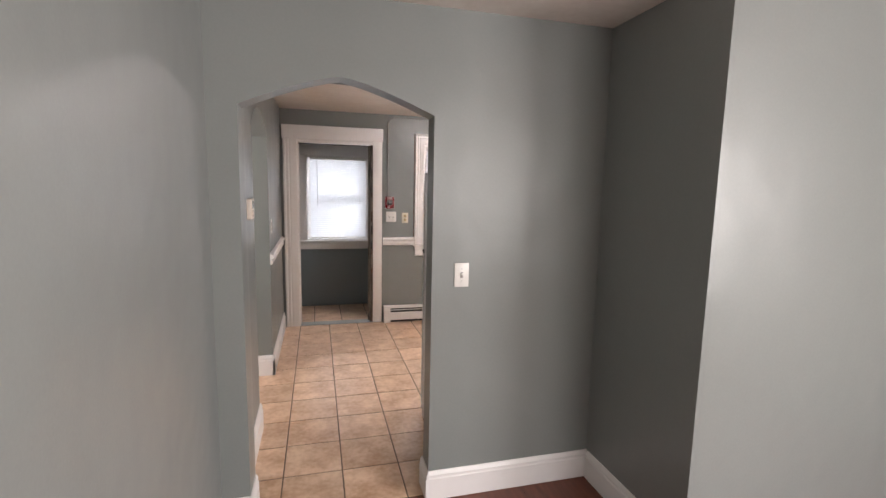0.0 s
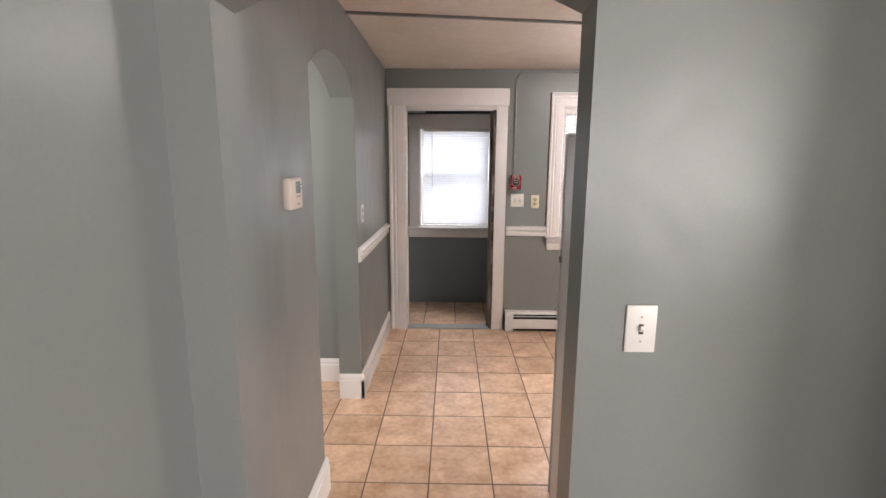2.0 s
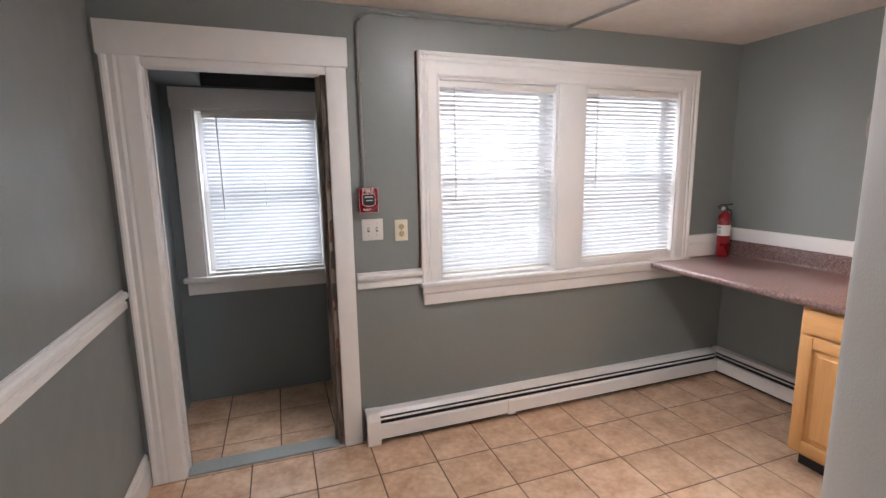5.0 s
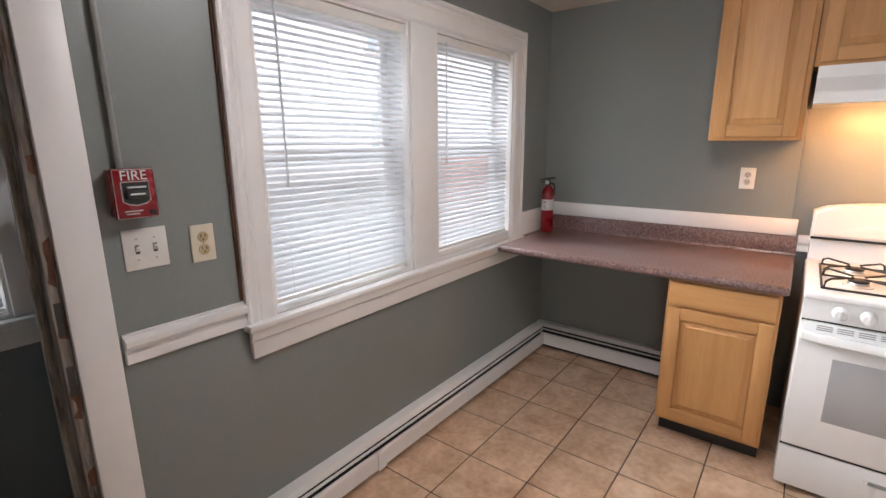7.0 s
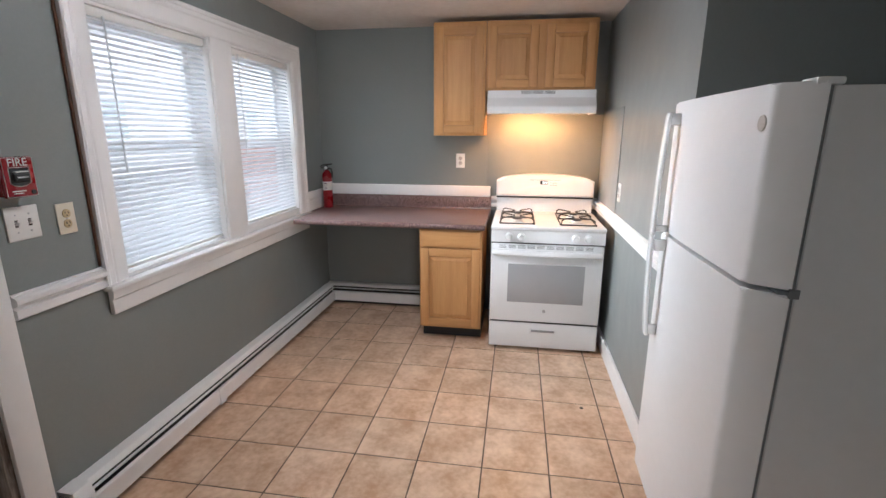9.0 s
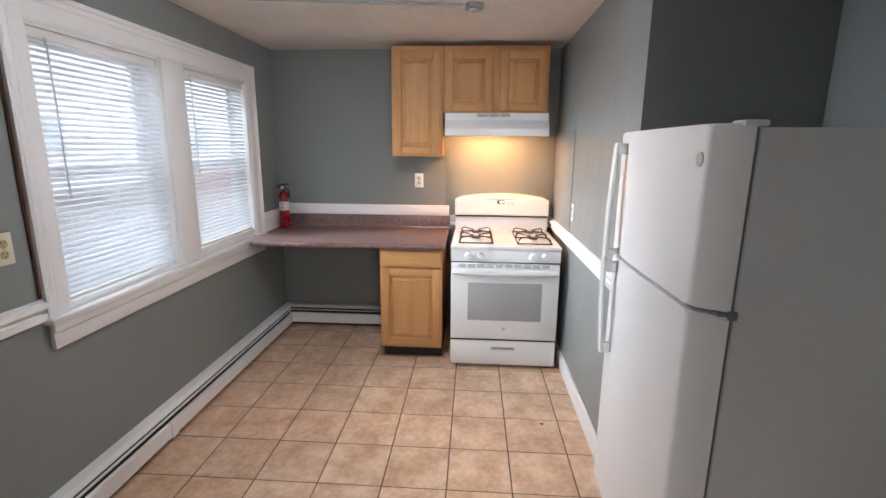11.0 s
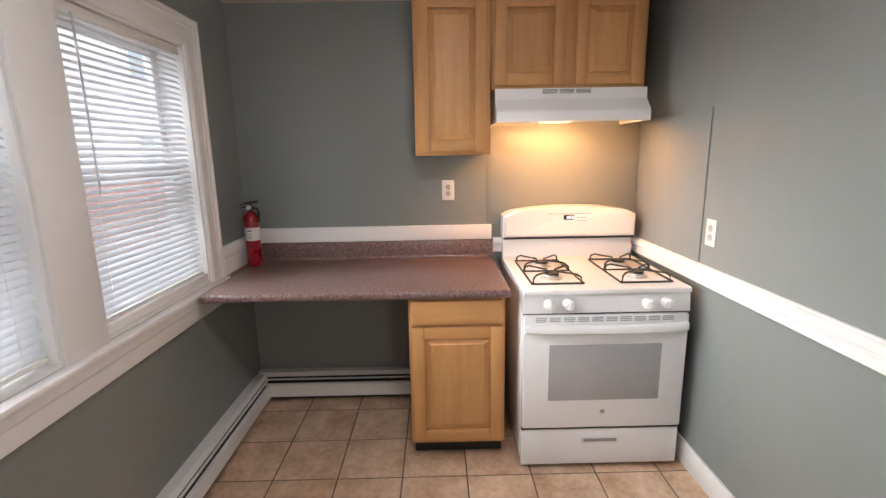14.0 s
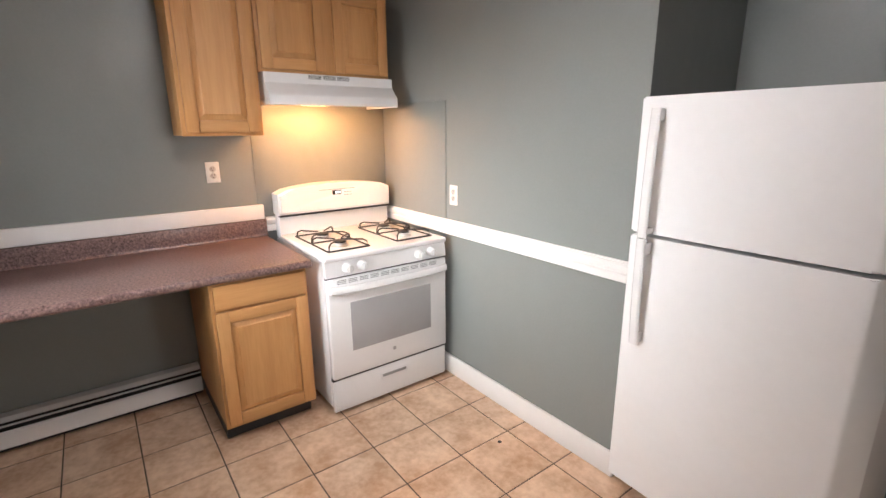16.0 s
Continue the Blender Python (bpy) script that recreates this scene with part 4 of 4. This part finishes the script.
cd = thing("conduit", (0.795, FRONT, 1.45), "thin grey-painted metal conduit above the fire alarm", "conduit")
r, yc = 0.0085, FRONT - 0.014
pts = [(0.79, yc, 1.45), (0.786, yc, 2.235)]
for i in range(1, 9):
    a = math.pi / 2 * i / 8
    pts.append((0.786 + 0.09 * (1 - math.cos(a)), yc, 2.235 + 0.09 * math.sin(a)))
pts += [(1.94, yc, 2.325), (1.99, yc - 0.02, 2.333), (2.02, yc - 0.06, CEIL - 0.009), (2.24, 3.76, CEIL - 0.009)]
part("pipe", tube(pts, r), M_CONDUIT, cd)
for x, z in ((0.787, 1.98), (0.789, 1.62)):
    part("strap", box(x - 0.016, x + 0.02, FRONT - 0.006, FRONT, z, z + 0.02, 0.002), M_CONDUIT, cd)
for x in (1.1, 1.6):
    part("strap", box(x, x + 0.02, FRONT - 0.006, FRONT, 2.31, CEIL, 0.002), M_CONDUIT, cd)
cw = thing("conduit", (0.4, 3.93, CEIL), "thin grey-painted metal raceway across the kitchen ceiling", "conduit")
part("raceway", prism([(LEFT, 3.822), (1.31, 4.06), (1.31, 4.08), (LEFT, 3.842)], "z", CEIL - 0.014, CEIL), M_CONDUIT, cw, smooth=False)

# ---- heat detector at the conduit's end ----
hd = thing("heat_detector", (2.25, 3.70, CEIL), "small round grey ceiling heat detector", "detector")
part("mounting_box", turned([(0.052, 0), (0.052, 0.022), (0.048, 0.026)], (2.25, 3.70, CEIL), "-z", 20), M_CONDUIT, hd)
part("sensor", turned([(0.03, 0.026), (0.026, 0.036), (0.012, 0.042)], (2.25, 3.70, CEIL), "-z", 16), M_STEEL, hd)

# ---- ceiling light ----
cl = thing("ceiling_light", (1.46, 4.15, CEIL), "round white flush-mount ceiling light, switched on", "ceiling light")
part("base_ring", turned([(0.155, 0), (0.16, 0.012), (0.15, 0.022)], (1.46, 4.15, CEIL), "-z", 32), M_TRIM, cl)
part("dome", turned([(0.145, 0.02), (0.143, 0.04), (0.125, 0.065), (0.09, 0.08), (0.04, 0.088), (0.005, 0.089)], (1.46, 4.15, CEIL), "-z", 32), M_DOME, cl, "lit frosted dome")

# ---- wall plates ----


def plate(name, label, category, m, mtl, w, kind_of, group=""):
    th = new(name)
    tagged(th, label, category, group)
    part("cover_plate", box(-w / 2, w / 2, -0.006, 0, -0.0585, 0.0585, 0.003), mtl, th)
    if kind_of == "outlet":
        for z in (0.0195, -0.0195):
            f = part("receptacle", turned([(0.0165, 0.005), (0.0165, 0.0085), (0.0155, 0.009)], (0, 0, z), "-y", 18), M_TAN if mtl is M_IVORY else M_GREYPLASTIC, th)
            for x in (-0.0065, 0.0065):
                part("slot", box(x - 0.0013, x + 0.0013, -0.0096, -0.0086, z, z + 0.009), M_SLOT, f, smooth=False)
            part("ground_hole", box(-0.0025, 0.0025, -0.0096, -0.0086, z - 0.009, z - 0.005), M_SLOT, f, smooth=False)
        part("screw", turned([(0.003, 0.006), (0.003, 0.0072)], (0, 0, 0), "-y", 8), M_STEEL, th)
    else:
        for x in ((0,) if kind_of == "switch" else (-0.023, 0.023)):
            part("toggle_slot", box(x - 0.0055, x + 0.0055, -0.0066, -0.0055, -0.0125, 0.0125), M_SLOT, th, smooth=False)
            part("toggle", prism([(-0.005, -0.008), (-0.017, 0.004), (-0.016, 0.010), (-0.005, 0.009)], "x", x - 0.0042, x + 0.0042), M_PLATE, th, smooth=False)
            for z in (0.03, -0.03):
                part("screw", turned([(0.003, 0.006), (0.003, 0.0072)], (x, 0, z), "-y", 8), M_STEEL, th)
    th.matrix_basis = m
    return th


plate("light_switch", "white toggle switch plate on the archway wall", "light switch", pose(0.684, HALL, 1.145), M_PLATE, 0.073, "switch")
plate("light_switch", "white double toggle switch plate below the fire alarm", "light switch", pose(0.829, FRONT, 1.222), M_PLATE, 0.115, "double")
plate("wall_outlet", "ivory duplex outlet beside the window", "wall outlet", pose(0.989, FRONT, 1.210), M_IVORY, 0.073, "outlet")
plate("wall_outlet", "white duplex outlet above the counter", "wall outlet", pose(RIGHT, 4.142, 1.308, 0, 0, -90), M_PLATE, 0.073, "outlet")
plate("wall_outlet", "white duplex outlet above the chair rail", "wall outlet", pose(2.637, BACK, 1.162, 0, 0, 180), M_PLATE, 0.073, "outlet")
plate("wall_outlet", "white duplex outlet on the side wall", "wall outlet", pose(LEFT, 4.15, 1.215, 0, 0, 90), M_PLATE, 0.073, "outlet")

# ---- thermostat ----
tm = new("thermostat")
tagged(tm, "beige programmable thermostat with grey display", "thermostat")
part("wall_plate", box(-0.058, 0.058, -0.008, 0, -0.05, 0.05, 0.003), M_BEIGE, tm)
part("housing", box(-0.063, 0.063, -0.034, -0.008, -0.055, 0.055, 0.006), M_BEIGE, tm)
part("display", box(-0.012, 0.036, -0.0355, -0.033, 0.0, 0.042, 0.001), M_LCD, tm, "grey liquid crystal display")
for x, z in ((-0.004, -0.011), (0.022, -0.011), (0.048, 0.03), (0.048, 0.016)):
    part("button", box(x - 0.004, x + 0.004, -0.0365, -0.033, z - 0.003, z + 0.003, 0.001), M_GASKET, tm)
part("print_line", box(-0.002, 0.022, -0.0346, -0.033, -0.04, -0.035), M_GASKET, tm, smooth=False)
tm.matrix_basis = pose(LEFT, 2.782, 1.425, 0, 0, 90)

# ---- outside ----
solid("ground", box(-60, 60, -60, 120, -1.2, -1.0), M_GROUND, "paved yard outside the windows", "ground", "structure", smooth=False)
nh = thing("neighbour_house", (3.5, 12.5, -1.0), "pale cream clapboard house across the yard", "house")
part("wall", box(-6, 18, 12.5, 20, 0.6, 5.6), M_SIDING, nh, smooth=False)
part("foundation", box(11.4, 18, 12.44, 20, -1.0, 1.15), M_BRICK, nh, "red brick lower storey", smooth=False)
part("foundation", box(-6, 11.4, 12.47, 20, -1.0, 0.6), M_GROUND, nh, "grey concrete lower storey", smooth=False)
part("roof", prism([(12.0, 5.55), (16.2, 8.6), (20.5, 5.55)], "x", -6.4, 18.4), M_ROOF, nh, smooth=False)
for x in (-2.4, 3.05, 8.5, 14.0):
    for z in (1.25, 3.6):
        w = part("window", box(x, x + 0.75, 12.44, 12.5, z, z + 1.0), M_TRIM, nh, smooth=False)
        part("pane", box(x + 0.07, x + 0.68, 12.43, 12.445, z + 0.07, z + 0.47), M_PANE, w, smooth=False)
        part("pane", box(x + 0.07, x + 0.68, 12.43, 12.445, z + 0.53, z + 0.93), M_PANE, w, smooth=False)
for k in range(35):
    z = 0.6 + k * 0.14
    part("clapboard", prism([(12.5, z), (12.478, z), (12.49, z + 0.14), (12.5, z + 0.14)], "x", -6, 18), M_SIDING, nh, smooth=False)

# ---- floor stain ----
solid("floor_stain", turned([(0.011, 0.0006), (0.008, 0.0012)], (1.957, 3.251, 0), "z", 9), M_SLOT, "small dark stain on a floor tile", "stain", "structure")

# ---- floor tiles ----
PITCH, GAP, TX, TY = 0.311, 0.0065, 0.755, 4.09
MESHES = {}


def tile_mesh(w, h):
    key = (round(w, 3), round(h, 3))
    if key not in MESHES:
        b = min(0.003, w / 4, h / 4)
        v, f = [], []
        for i, z in ((0, -0.004), (0, -0.0012), (b, 0.0)):
            v += [(sx * (w / 2 - i), sy * (h / 2 - i), z) for sx, sy in ((-1, -1), (1, -1), (1, 1), (-1, 1))]
        for r in (0, 4):
            f += [(r + k, r + (k + 1) % 4, r + 4 + (k + 1) % 4, r + 4 + k) for k in range(4)]
        f.append((8, 9, 10, 11))
        me = bpy.data.meshes.new("tile")
        me.from_pydata(v, [], f)
        me.materials.append(M_TILE)
        MESHES[key] = me
    return MESHES[key]


def tiles(parent, x0, x1, y0, y1, ox, oy):
    for i in range(math.floor((x0 - ox) / PITCH), math.ceil((x1 - ox) / PITCH)):
        for j in range(math.floor((y0 - oy) / PITCH), math.ceil((y1 - oy) / PITCH)):
            a, b = max(x0, ox + i * PITCH + GAP / 2), min(x1, ox + (i + 1) * PITCH - GAP / 2)
            c, d = max(y0, oy + j * PITCH + GAP / 2), min(y1, oy + (j + 1) * PITCH - GAP / 2)
            if b - a < 0.012 or d - c < 0.012:
                continue
            ob = new("tile", tile_mesh(b - a, d - c))
            ob.parent = parent
            ob.location = (0.5 * (a + b), 0.5 * (c + d), random.uniform(-0.0006, 0.0004))
            ob.rotation_euler = (random.uniform(-0.0012, 0.0012), random.uniform(-0.0012, 0.0012), random.uniform(-0.002, 0.002))


tiles(bpy.data.objects["floor_grout"], -1.42, RIGHT, HALL + 0.035, FRONT, TX, TY)
tiles(bpy.data.objects["floor_pantry"], -0.29, 0.99, FRONT + 0.10, PANTRY, -0.03, 5.60)
